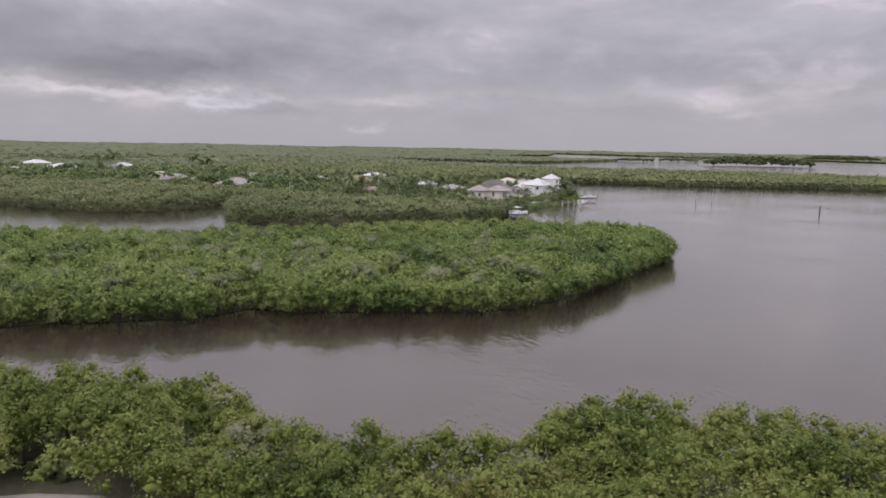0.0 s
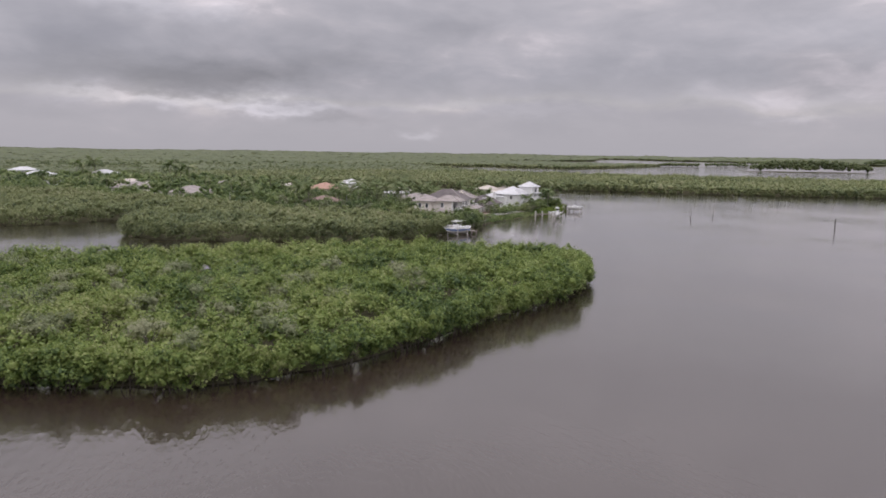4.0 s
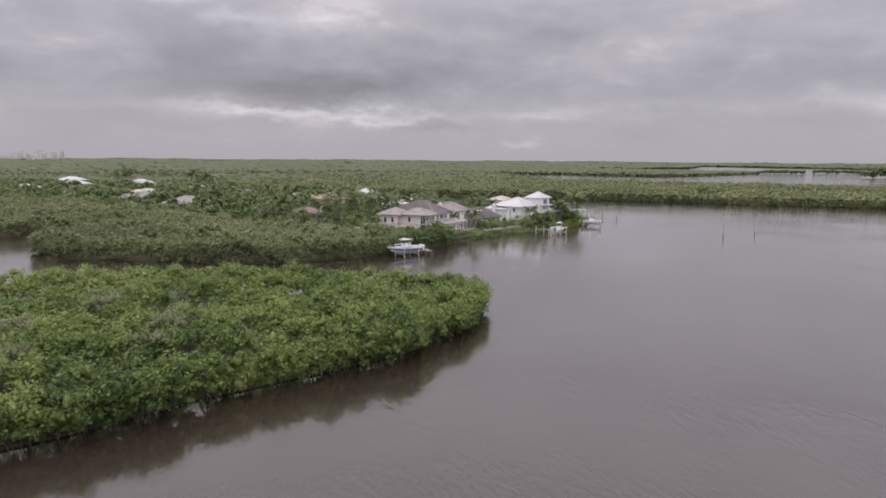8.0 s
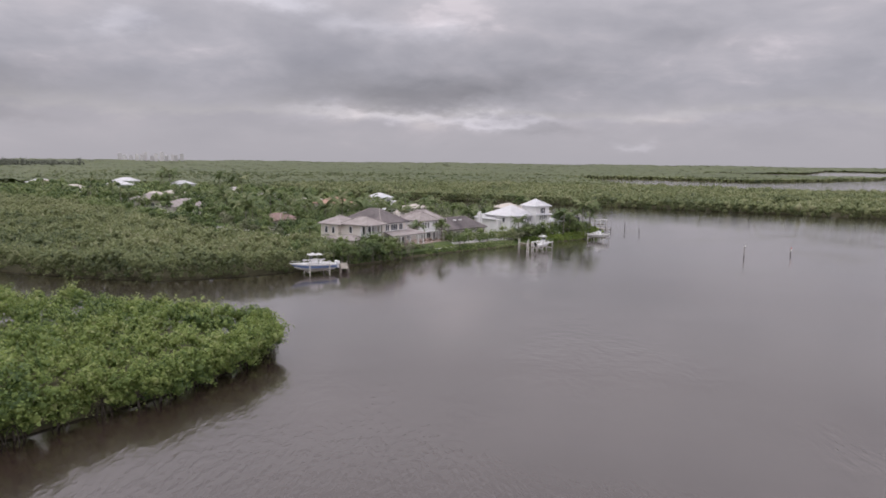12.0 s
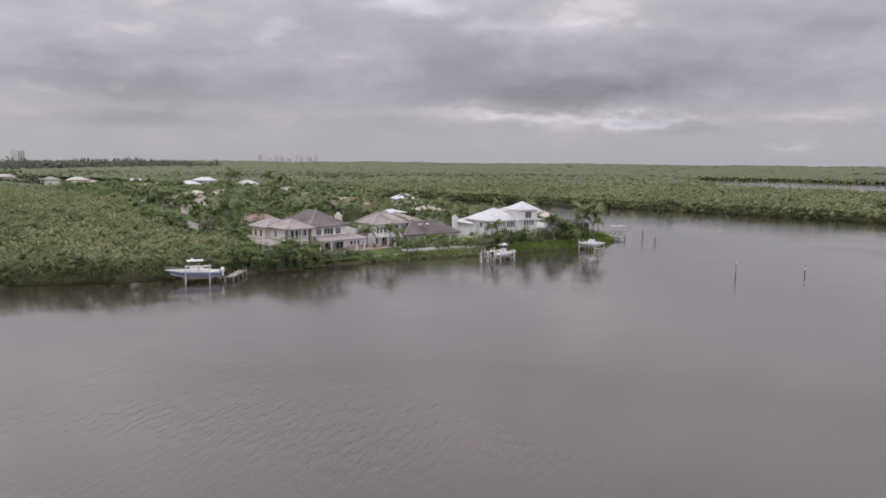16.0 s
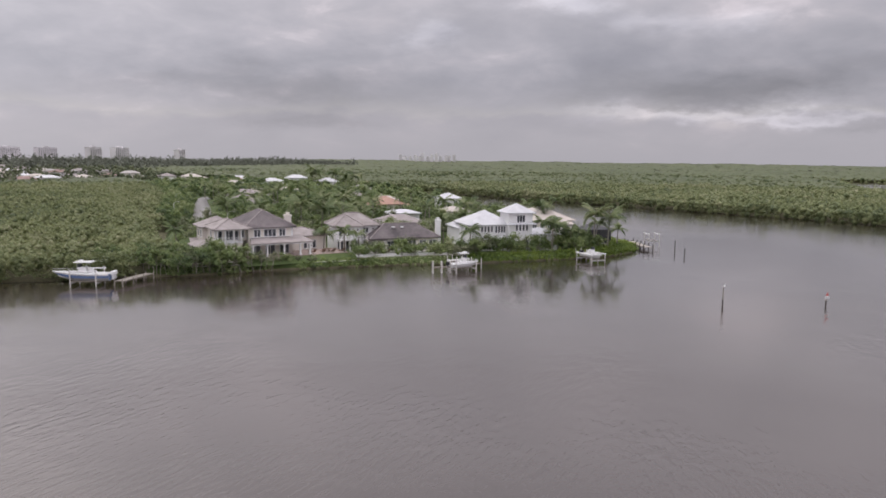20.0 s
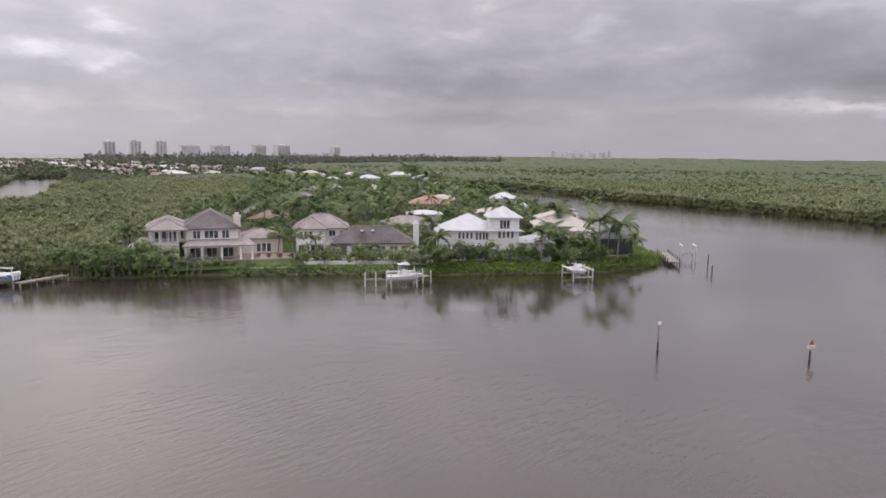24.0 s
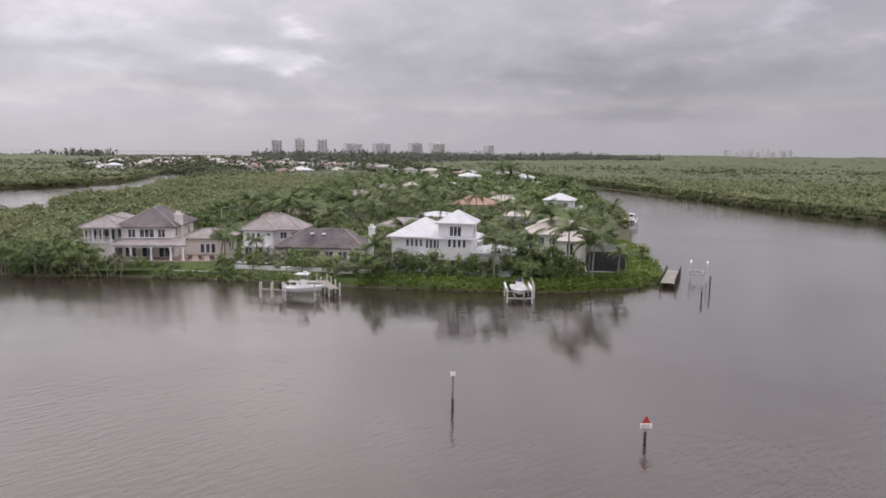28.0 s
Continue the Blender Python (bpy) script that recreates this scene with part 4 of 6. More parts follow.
def shed_bm(x0, x1, y0, y1, z0, z1, th=0.2):
    """A lean-to roof: low at y0, high at y1, hipped in at both ends."""
    bm = bmesh.new()
    k = min(1.2, (x1 - x0) / 4)
    lo = [bm.verts.new(p) for p in ((x0, y0, z0), (x1, y0, z0), (x1 - k, y1, z1), (x0 + k, y1, z1))]
    dn = [bm.verts.new((v.co.x, v.co.y, v.co.z - th)) for v in lo]
    bm.faces.new(lo)
    bm.faces.new(dn[::-1])
    for i in range(4):
        bm.faces.new((dn[i], dn[(i + 1) % 4], lo[(i + 1) % 4], lo[i]))
    return bm


def column(parent, x, y, z0, z1, r=0.16, mat=None):
    bm = boxes((-r * 1.5, r * 1.5, -r * 1.5, r * 1.5, z0, z0 + 0.22), (-r * 1.5, r * 1.5, -r * 1.5, r * 1.5, z1 - 0.2, z1), (-r, r, -r, r, z0 + 0.22, z1 - 0.2))
    ob = part("column", bm, mat or M_WHITE, parent)
    ob.location = (x, y, 0)
    return ob


def railing(parent, x0, x1, y, z, h=0.95):
    bm = boxes((x0, x1, y - 0.04, y + 0.04, z + h - 0.07, z + h), (x0, x1, y - 0.03, y + 0.03, z + 0.08, z + 0.14))
    n = max(2, round((x1 - x0) / 0.28))
    for i in range(n + 1):
        px = x0 + (x1 - x0) * i / n
        box(bm, px - 0.025, px + 0.025, y - 0.025, y + 0.025, z + 0.14, z + h - 0.07)
    return part("balustrade", bm, M_WHITE, parent)


def chimney(parent, x, y, z0, z1, w=1.0, d=0.9, mat=None):
    bm = boxes((-w / 2, w / 2, -d / 2, d / 2, z0, z1), (-w / 2 - 0.12, w / 2 + 0.12, -d / 2 - 0.12, d / 2 + 0.12, z1 - 0.3, z1 - 0.05), (-w / 4, w / 4, -d / 4, d / 4, z1 - 0.05, z1 + 0.35),
               (-w / 3, w / 3, -d / 3, d / 3, z1 + 0.35, z1 + 0.45))
    ob = part("chimney", bm, mat or M_STUCCO, parent, "tall stucco chimney with a capped flue")
    ob.location = (x, y, 0)
    return ob


Z0 = 1.15
HOUSE_SPOTS = [((27, 266), 9.5), ((20, 272), 9.5), ((25, 279), 8.0), ((15, 266), 8.0), ((26, 292), 8.0), ((34, 301), 8.0), ((45, 318), 9.5), ((40, 315), 9.0), ((52, 327), 6.0), ((44, 326), 7.0),
               ((42, 345), 9.0), ((36, 348), 7.0), ((56, 350), 7.0)]

# ---------------------------------------------------------------- the cream house by the mangroves
h1 = thing("villa", pose(22.9, 260.2, Z0, 0, 0, 75.5), "large cream two-storey villa with weathered grey hip roofs", "house")
part("wall", boxes((-0.4, 5.9, 1.4, 8, 4.1, 6.75), (-0.5, 4.5, -0.7, 7, 0, 3.85)), M_STUCCO, h1)
part("wall", boxes((5.91, 15.2, 0, 13, 0, 6.75)), M_STUCCO, h1)
part("wall", boxes((-1.3, 5.9, 8.01, 14, 0, 6.6)), M_STUCCO, h1)
part("wall", boxes((15.21, 24.0, 3.6, 11.5, 0, 4.25)), M_STUCCO, h1)
part("balcony", boxes((-0.6, 4.6, -0.9, 1.6, 3.85, 4.1)), M_WHITE, h1, "white upstairs balcony floor")
for cx in (-0.35, 1.2, 2.8, 4.3):
    column(h1, cx, -0.65, 4.1, 6.6, 0.11)
column(h1, -0.35, 1.2, 4.1, 6.6)
part("beam", boxes((-0.6, 4.6, -0.85, -0.45, 6.4, 6.76)), M_WHITE, h1)
railing(h1, -0.2, 4.2, -0.65, 4.1)
part("roof", hip_bm(-0.5, 5.6, -0.8, 7.2, 6.8, 1.75), M_ROOF_GREY, h1, "grey-brown tiled hip roof over the balcony")
part("roof", hip_bm(5.4, 15.2, 0, 13, 6.82, 3.2), M_ROOF_MOULD, h1, "tiled main hip roof with dark mould stains")
part("roof", hip_bm(-1.3, 5.6, 7.5, 14, 6.65, 1.9), M_ROOF_GREY, h1)
part("roof", hip_bm(15.21, 24.0, 3.6, 11.5, 4.3, 1.45), M_ROOF_GREY, h1)
ridge_caps(h1, 5.4, 15.2, 0, 13, 6.82, 3.2, M_ROOF_GREY)
ridge_caps(h1, -0.5, 5.6, -0.8, 7.2, 6.8, 1.75, M_ROOF_GREY)
ridge_caps(h1, 15.21, 24.0, 3.6, 11.5, 4.3, 1.45, M_ROOF_GREY)
part("roof", shed_bm(5.2, 18.4, -4.2, 0.1, 3.95, 4.75), M_ROOF_GREY, h1, "sloping tiled verandah roof")
part("roof", shed_bm(-4.0, -1.1, 7.0, 12, 3.3, 4.0), M_ROOF_GREY, h1)
part("roof", hip_bm(-4.2, -0.5, 0.5, 6.9, 3.4, 1.0, 0.4), M_ROOF_GREY, h1)
part("wall", boxes((-4.2, -0.51, 0.5, 6.9, 0, 3.2)), M_STUCCO, h1)
part("beam", boxes((5.6, 17.9, -3.8, -3.5, 3.5, 3.74)), M_WHITE, h1)
for cx in (5.8, 8.7, 12.2, 15.6, 17.7):
    column(h1, cx, -3.65, 1.15, 3.5)
part("terrace", boxes((5.0, 26.2, -4.6, -0.01, 0.0, 1.15), (15.22, 26.2, 0.0, 3.59, 0.0, 1.15)), M_PAVER, h1, "raised terrace of pinkish pavers")
bm = bmesh.new()
v = [bm.verts.new(p) for p in ((3.0, -7.6, 0.03), (27.0, -7.6, 0.03), (27.0, -4.61, 1.1), (3.0, -4.61, 1.1), (3.0, -4.61, 0.0), (27.0, -4.61, 0.0))]
for f in ((0, 1, 2, 3), (0, 3, 4), (1, 5, 2), (2, 5, 4, 3)):
    bm.faces.new([v[i] for i in f])
part("lawn_slope", bm, M_GRASS, h1, "grassed slope in front of the terrace")
chimney(h1, 15.25, 3.1, 0, 9.0, 1.3, 1.0)
for wx, ww, wp in ((7.75, 1.3, 2), (10.4, 2.5, 3), (13.0, 1.3, 2)):
    window(h1, wx, 0, 5.6, ww, 1.5, "front", wp)
part("trim", boxes((5.93, 15.18, -0.06, 0.0, 4.62, 4.8), (5.93, 15.18, -0.05, 0.0, 6.45, 6.62)), M_WHITE, h1, "white string course")
part("corner_board", boxes((14.9, 15.26, -0.07, 0.3, 4.8, 6.6)), M_WHITE, h1)
window(h1, 15.2, 1.3, 5.6, 0.8, 1.5, "right")
window(h1, 15.2, 5.6, 5.3, 0.7, 1.5, "right")
window(h1, 15.2, 9.4, 5.3, 1.4, 1.5, "right", 2)
for wx, ww in ((0.6, 0.75), (2.35, 1.7), (3.9, 0.7)):
    window(h1, wx, 1.4, 5.25, ww, 1.9, "front", 2 if ww > 1 else 1)
window(h1, 5.1, 1.4, 5.5, 0.6, 1.5)
window(h1, -1.3, 9.6, 5.1, 0.9, 1.5, "left")
window(h1, -1.3, 12.0, 5.1, 0.9, 1.5, "left")
window(h1, -0.4, 4.6, 5.4, 0.9, 1.5, "left")
for wx in (19.3, 20.3, 21.3):
    window(h1, wx, 3.6, 2.35, 0.75, 1.7)
window(h1, 24.0, 5.4, 2.5, 0.9, 1.7, "right")
window(h1, 24.0, 7.4, 2.5, 0.9, 1.7, "right")
for wx in (7.4, 10.4, 13.4):
    window(h1, wx, 0, 2.3, 1.9, 2.1, "front", 2, "glass_door")

# ---------------------------------------------------------------- the white house with the long grey wing
h2 = thing("villa", pose(25.4, 287.2, Z0, 0, 0, 66), "white two-storey house with grey hip roof and long wing", "house")
part("wall", boxes((0.0, 5.8, 0, 9.0, 0, 5.85)), M_WHITE, h2)
part("wall", boxes((5.81, 10.2, 1.8, 9.0, 0, 5.85)), M_WHITE, h2)
part("wall", boxes((10.21, 23.6, -2.6, 6.0, 0, 3.1)), M_STUCCO, h2)
part("roof", hip_bm(0, 10.2, 1.8, 9.0, 5.9, 2.6), M_ROOF_GREY, h2, "grey tiled hip roof")
part("roof", hip_bm(0, 5.8, 0, 7.4, 5.88, 2.35), M_ROOF_GREY, h2, "grey tiled hip roof over the front rooms")
ridge_caps(h2, 0, 10.2, 1.8, 9.0, 5.9, 2.6, M_ROOF_GREY)
ridge_caps(h2, 0, 5.8, 0, 7.4, 5.88, 2.35, M_ROOF_GREY)
part("roof", hip_bm(7.4, 23.6, -2.6, 6.0, 3.15, 3.0, 0.5), M_ROOF_MOULD, h2, "long dark grey tiled roof of the low wing")
ridge_caps(h2, 7.4, 23.6, -2.6, 6.0, 3.15, 3.0, M_ROOF_GREY, 0.5)
for sx in (13.4, 15.6):
    part("skylight", boxes((sx - 0.3, sx + 0.3, -0.35, 0.35, 5.25, 5.5)), M_WHITE, h2, "small white skylight")
part("roof", shed_bm(5.8, 11.2, -2.9, 0.1, 2.75, 3.6), M_ROOF_GREY, h2)
part("porch_floor", boxes((-0.6, 20.0, -4.6, -0.02, 0, 0.18)), M_CONC, h2)
part("balcony", boxes((0.3, 5.2, -1.9, 0.01, 2.85, 3.05)), M_WHITE, h2)
railing(h2, 0.4, 5.1, -1.8, 3.05)
for cx, cy in ((0.5, -1.8), (2.8, -1.8), (5.0, -1.8), (6.2, -2.6), (8.4, -2.6), (10.6, -3.0)):
    column(h2, cx, cy, 0.18, 2.85 if cx < 5.5 else 2.6)
for wx in (1.0, 2.0, 3.0):
    window(h2, wx, 0, 4.45, 0.62, 1.6)
window(h2, 7.3, 1.8, 4.7, 1.25, 1.2, "front", 2)
window(h2, 5.0, 0, 5.0, 0.5, 0.5)
window(h2, 9.1, 1.8, 5.0, 0.4, 0.4)
for wx, ww in ((1.0, 1.3), (3.0, 1.5), (4.9, 1.1)):
    window(h2, wx, 0, 1.4, ww, 2.2, "front", 2, "glass_door")
for wx in (12.0, 14.6, 17.2, 19.8, 22.2):
    window(h2, wx, -2.6, 1.5, 1.7, 1.9, "front", 2)
window(h2, 0, 3.0, 4.3, 1.0, 1.3, "left")
window(h2, 0, 6.0, 4.3, 1.0, 1.3, "left")
window(h2, 10.2, 3.0, 5.0, 0.9, 0.9, "right")
chimney(h2, 24.7, 0.6, 0, 6.9, 1.1, 1.0, M_WHITE)

# ---------------------------------------------------------------- the bright white house with the look-out tower
h3 = thing("villa", pose(42.6, 310.6, Z0, 0, 0, 61), "bright white house with metal roofs and a square look-out tower", "house")
part("wall", boxes((1.4, 10.6, -0.8, 9.0, 0, 6.15)), M_WHITE, h3)
part("wall", boxes((10.2, 16.0, -2.8, 3.0, 0, 8.95)), M_WHITE, h3, "white walls of the three-storey tower")
part("wall", boxes((16.01, 22.8, -2.4, 4.0, 0, 3.9)), M_WHITE, h3)
part("wall", boxes((0.4, 16.0, 3.41, 14.0, 0, 5.0)), M_WHITE, h3)
part("roof", hip_bm(1.4, 11.6, -0.8, 9.0, 6.2, 3.0, 0.8), M_ROOF_WHITE, h3, "white standing-seam metal roof")
part("roof", hip_bm(10.2, 16.0, -2.8, 3.0, 9.0, 2.1, 0.65), M_ROOF_WHITE, h3, "white pyramid roof of the tower")
part("roof", hip_bm(16.01, 22.8, -2.4, 4.0, 3.95, 1.2, 0.6), M_ROOF_WHITE, h3)
part("roof", hip_bm(0.4, 16.0, 5.0, 14.0, 5.05, 2.2, 0.6), M_ROOF_WHITE, h3)
part("roof", shed_bm(9.2, 17.0, -3.7, -2.7, 6.35, 6.75, 0.14), M_ROOF_WHITE, h3, "narrow skirt roof round the tower")


def seams(parent, x0, x1, y0, z0, y1, z1, step=0.6):
    """Raised seams of a metal roof's front slope, narrowing with the hips."""
    bm = bmesh.new()
    n = int((x1 - x0) / step)
    for i in range(1, n):
        x = x0 + (x1 - x0) * i / n
        k = min(1.0, min(x - x0, x1 - x) / abs(y1 - y0))
        tube(bm, (x, y0, z0 + 0.02), (x, y0 + (y1 - y0) * k, z0 + (z1 - z0) * k + 0.02), 0.035, 0.035, 4)
    return part("seam", bm, M_ROOF_WHITE, parent)


seams(h3, 0.6, 10.2, -1.6, 6.2, 4.1, 9.2)
seams(h3, 9.55, 16.65, -3.45, 9.0, 0.1, 11.1)
seams(h3, 15.41, 23.4, -3.0, 3.95, 0.8, 5.15)
window(h3, 13.1, -2.8, 7.55, 2.0, 1.7, "front", 3)
for sx in (11.45, 14.75):
    part("shutter", boxes((sx - 0.34, sx + 0.34, -2.88, -2.8, 6.75, 8.35)), M_WHITE, h3, "white louvred shutter")
for wx in (12.1, 12.95, 13.8, 14.65):
    window(h3, wx, -2.8, 5.5, 0.5, 1.4)
for wx in (11.2, 12.9, 14.6):
    window(h3, wx, -2.8, 1.6, 1.1, 2.0)
for wx in (4.3, 5.1, 5.9, 6.7):
    window(h3, wx, -0.8, 5.1, 0.48, 1.3)
for wx in (7.8, 8.5, 9.2, 9.8):
    window(h3, wx, -0.8, 5.0, 0.48, 1.5)
part("balcony", boxes((6.4, 9.78, -2.2, -0.82, 3.2, 3.4)), M_WHITE, h3)
railing(h3, 6.5, 9.7, -2.1, 3.4)
for wx in (2.6, 4.6, 6.6, 8.5):
    window(h3, wx, -0.8, 1.4, 1.3, 2.0, "front", 2, "glass_door")
for wx, wf in ((16.0, "right"),):
    window(h3, wx, 0.2, 7.5, 1.0, 1.4, wf)
    window(h3, wx, 0.2, 4.9, 0.6, 1.3, wf)
window(h3, 17.4, -2.4, 1.7, 0.55, 1.1)
window(h3, 21.6, -2.4, 1.7, 0.9, 1.5)
part("panel_door", boxes((18.4, 20.8, -2.46, -2.4, 0.3, 2.6)), M_WHITE, h3, "white panelled garage door")
window(h3, 1.4, 2.0, 4.9, 1.0, 1.3, "left")
window(h3, 1.4, 5.5, 4.9, 1.0, 1.3, "left")

# ---------------------------------------------------------------- the cream house on the point and its pool cage
h4 = thing("villa", pose(40.0, 339.0, Z0, 0, 0, 58), "cream house on the point with pale tiled hip roofs", "house")
part("wall", boxes((0, 12, 0, 9, 0, 5.4)), M_STUCCO, h4)
part("wall", boxes((7.0, 11.2, -2.6, -0.01, 0, 4.6)), M_STUCCO, h4)
part("roof", hip_bm(7.0, 11.2, -2.6, 1.6, 4.65, 1.1, 0.5), M_ROOF_CREAM, h4)
part("wall", boxes((2, 9, 9.01, 17, 0, 6.2)), M_STUCCO, h4)
part("roof", hip_bm(0, 12, 0, 9, 5.45, 2.3), M_ROOF_CREAM, h4, "pale cream tiled roof")
part("roof", hip_bm(2, 9, 9.01, 17, 6.25, 1.6), M_ROOF_CREAM, h4)
ridge_caps(h4, 0, 12, 0, 9, 5.45, 2.3, M_ROOF_CREAM)
for wx in (1.4, 3.5, 5.6):
    window(h4, wx, 0, 4.1, 1.1, 1.4, "front", 2)
for wx in (1.6, 4.6):
    window(h4, wx, 0, 1.5, 1.5, 2.0, "front", 2)
window(h4, 9.1, -2.6, 3.0, 1.2, 2.2, "front", 2)
window(h4, 12, 3.0, 2.2, 1.4, 1.6, "right", 2)
window(h4, 0, 4.0, 2.2, 1.4, 1.6, "left", 2)

cage = thing("pool_enclosure", pose(54.0, 345.0, Z0, 0, 0, 62), "dark bronze screened pool enclosure beside the cream house", "pool cage")
part("screen", boxes((0, 6.6, -0.02, 0.02, 0.1, 3.6), (6.58, 6.62, 0, 6.2, 0.1, 3.6), (0, 0.04, 0, 6.2, 0.1, 3.6)), M_SCREEN, cage, "dark insect screen walls")
bm = bmesh.new()
v = [bm.verts.new(p) for p in ((0, 0, 3.6), (6.6, 0, 3.6), (6.6, 6.2, 3.6), (0, 6.2, 3.6), (2.0, 2.0, 4.7), (4.6, 2.0, 4.7), (4.6, 4.2, 4.7), (2.0, 4.2, 4.7))]
for f in ((0, 1, 5, 4), (1, 2, 6, 5), (2, 3, 7, 6), (3, 0, 4, 7), (4, 5, 6, 7)):
    bm.faces.new([v[i] for i in f])
part("screen", bm, M_SCREEN, cage, "dark hipped screen roof")
for i in range(5):
    part("post", boxes((i * 1.65 - 0.05, i * 1.65 + 0.05, -0.08, 0.06, 0, 3.65)), M_BLACK, cage)
for z in (1.1, 3.6):
    part("rail", boxes((0, 6.6, -0.07, 0.05, z - 0.04, z + 0.04)), M_BLACK, cage)
part("kerb", boxes((-0.4, 7.0, -0.5, 6.5, 0, 0.1)), M_CONC, cage, "white pool deck kerb")


# ---------------------------------------------------------------- more homes along the street and in the suburb
def home(x, y, rot, w, d, eave, rise, wall, roof, label, wing=True, group="homes along the street"):
    HOUSE_SPOTS.append(((x, y), max(w, d) * 0.5 + 0.5))
    h = thing("house", pose(x, y, Z0 if y > 255 and x > -300 else 0.5, 0, 0, rot), label, "house", group)
    part("wall", boxes((-w / 2, w / 2, -d / 2, d / 2, 0, eave)), wall, h)
    part("roof", hip_bm(-w / 2, w / 2, -d / 2, d / 2, eave + 0.05, rise), roof, h)
    if wing:
        part("wall", boxes((w / 2 + 0.01, w / 2 + 5, -d / 2 - 1.5, d / 4, 0, 2.9)), wall, h)
        part("roof", hip_bm(w / 2 + 0.01, w / 2 + 5, -d / 2 - 1.5, d / 4, 2.95, 1.5, 0.55), roof, h)
    n = max(2, int(w / 4))
    for i in range(n):
        wx = -w / 2 + w * (i + 0.5) / n
        window(h, wx, -d / 2, 1.6, 1.4, 1.5, "front", 2)
        if eave > 5:
            window(h, wx, -d / 2, 4.5, 1.4, 1.3, "front", 2)
    window(h, -w / 2, 0, eave - 1.4, 1.4, 1.3, "left", 2)
    window(h, w / 2, d / 3, eave - 1.4, 1.4, 1.3, "right", 2)
    return h


home(-45.5, 362.5, 60, 13, 11, 4.6, 2.6, M_STUCCO, M_ROOF_RED, "cream house with a salmon-red tiled hip roof")
home(-38.7, 389.5, 55, 9, 8, 6.0, 2.0, M_WHITE, M_ROOF_WHITE, "small white two-storey house with a white hip roof")
home(-31, 302, 62, 12, 9, 3.0, 2.0, M_STUCCO, M_ROOF_DULLRED, "low house with a dull red tiled roof behind hedges", False)
home(3, 326, 60, 13, 9, 3.4, 1.9, M_STUCCO, M_ROOF_GREY, "low house with a weathered grey roof behind trees", False)
home(-8.4, 338, 62, 9, 7, 4.6, 1.0, M_WHITE, M_ROOF_WHITE, "white house with a flat-pitched white roof", False)
home(-10, 363, 60, 10, 8, 4.0, 1.4, M_WHITE, M_ROOF_CREAM, "white canal-side house with a pale roof", False)
home(-99, 336, 65, 16, 12, 3.2, 2.9, M_STUCCO, M_ROOF_GREY, "house with a wide grey hip roof beside the street")
home(-137, 358, 60, 16, 12, 3.6, 2.8, M_STUCCO, M_ROOF_GREY, "house with a large weathered grey roof")
home(-149, 372, 60, 12, 10, 4.0, 2.4, M_STUCCO, M_ROOF_CREAM, "house with a pinkish cream roof")
home(-160, 396, 58, 15, 11, 3.6, 2.2, M_WHITE, M_ROOF_CREAM, "white house with a pale tiled roof among palms")
home(-209, 457, 58, 13, 10, 6.3, 2.2, M_WHITE, M_ROOF_WHITE, "two-storey white house with a white roof among palms")
home(-236, 434, 58, 14, 11, 6.0, 2.0, M_WHITE, M_ROOF_WHITE, "two-storey white house with a pale roof")
home(-108, 402, 58, 14, 10, 3.6, 2.2, M_STUCCO, M_ROOF_GREY, "house with a grey roof near the canal")
home(-163, 447, 58, 14, 10, 3.6, 2.2, M_WHITE, M_ROOF_MIX, "white canal house with a weathered roof")
home(-70, 384, 58, 13, 9, 3.6, 2.0, M_STUCCO, M_ROOF_CREAM, "low cream house near the canal", False)
home(-258, 420, 62, 14, 10, 3.8, 2.2, M_STUCCO, M_ROOF_CREAM, "cream house beside the street")
home(-278, 480, 58, 15, 10, 6.4, 2.2, M_WHITE, M_ROOF_WHITE, "white two-storey house by the canal")
home(-330, 460, 62, 16, 11, 4.2, 2.3, M_STUCCO, M_ROOF_RED, "cream house with a faded red roof")
home(-362, 482, 62, 17, 11, 4.2, 2.3, M_WHITE, M_ROOF_WHITE, "large white house with a white roof")
home(-420, 470, 62, 16, 11, 4.4, 2.3, M_STUCCO, M_ROOF_CREAM, "cream house in the suburb")
rs = np.random.default_rng(21)
spots = scatter(SUBURB, 42, rs, 0.33)
spots = spots[(np.abs(spots[:, 1] - 272) > 22) | (spots[:, 0] < -790)]
SUBURB_ROOFS = (M_ROOF_WHITE, M_ROOF_CREAM, M_ROOF_GREY, M_ROOF_MIX, M_ROOF_DULLRED)
SUBURB_LABELS = ("white-roofed house in the suburb by the far channel", "cream-roofed house in the suburb", "grey-roofed house in the suburb",
                 "suburban house with a weathered mottled roof", "suburban house with a dull red roof")
for i, (x, y) in enumerate(spots[:115]):
    k = int(rs.integers(0, 5))
    home(float(x), float(y), float(rs.choice([0, 25, 60, 90, 115])), float(rs.uniform(11, 17)), float(rs.uniform(8, 11)), float(rs.choice([3.6, 4.6, 6.0])), float(rs.uniform(1.7, 2.4)),
         M_STUCCO_PLAIN if k % 2 else M_WHITE, SUBURB_ROOFS[k], SUBURB_LABELS[k], bool(i % 2), "suburb houses")


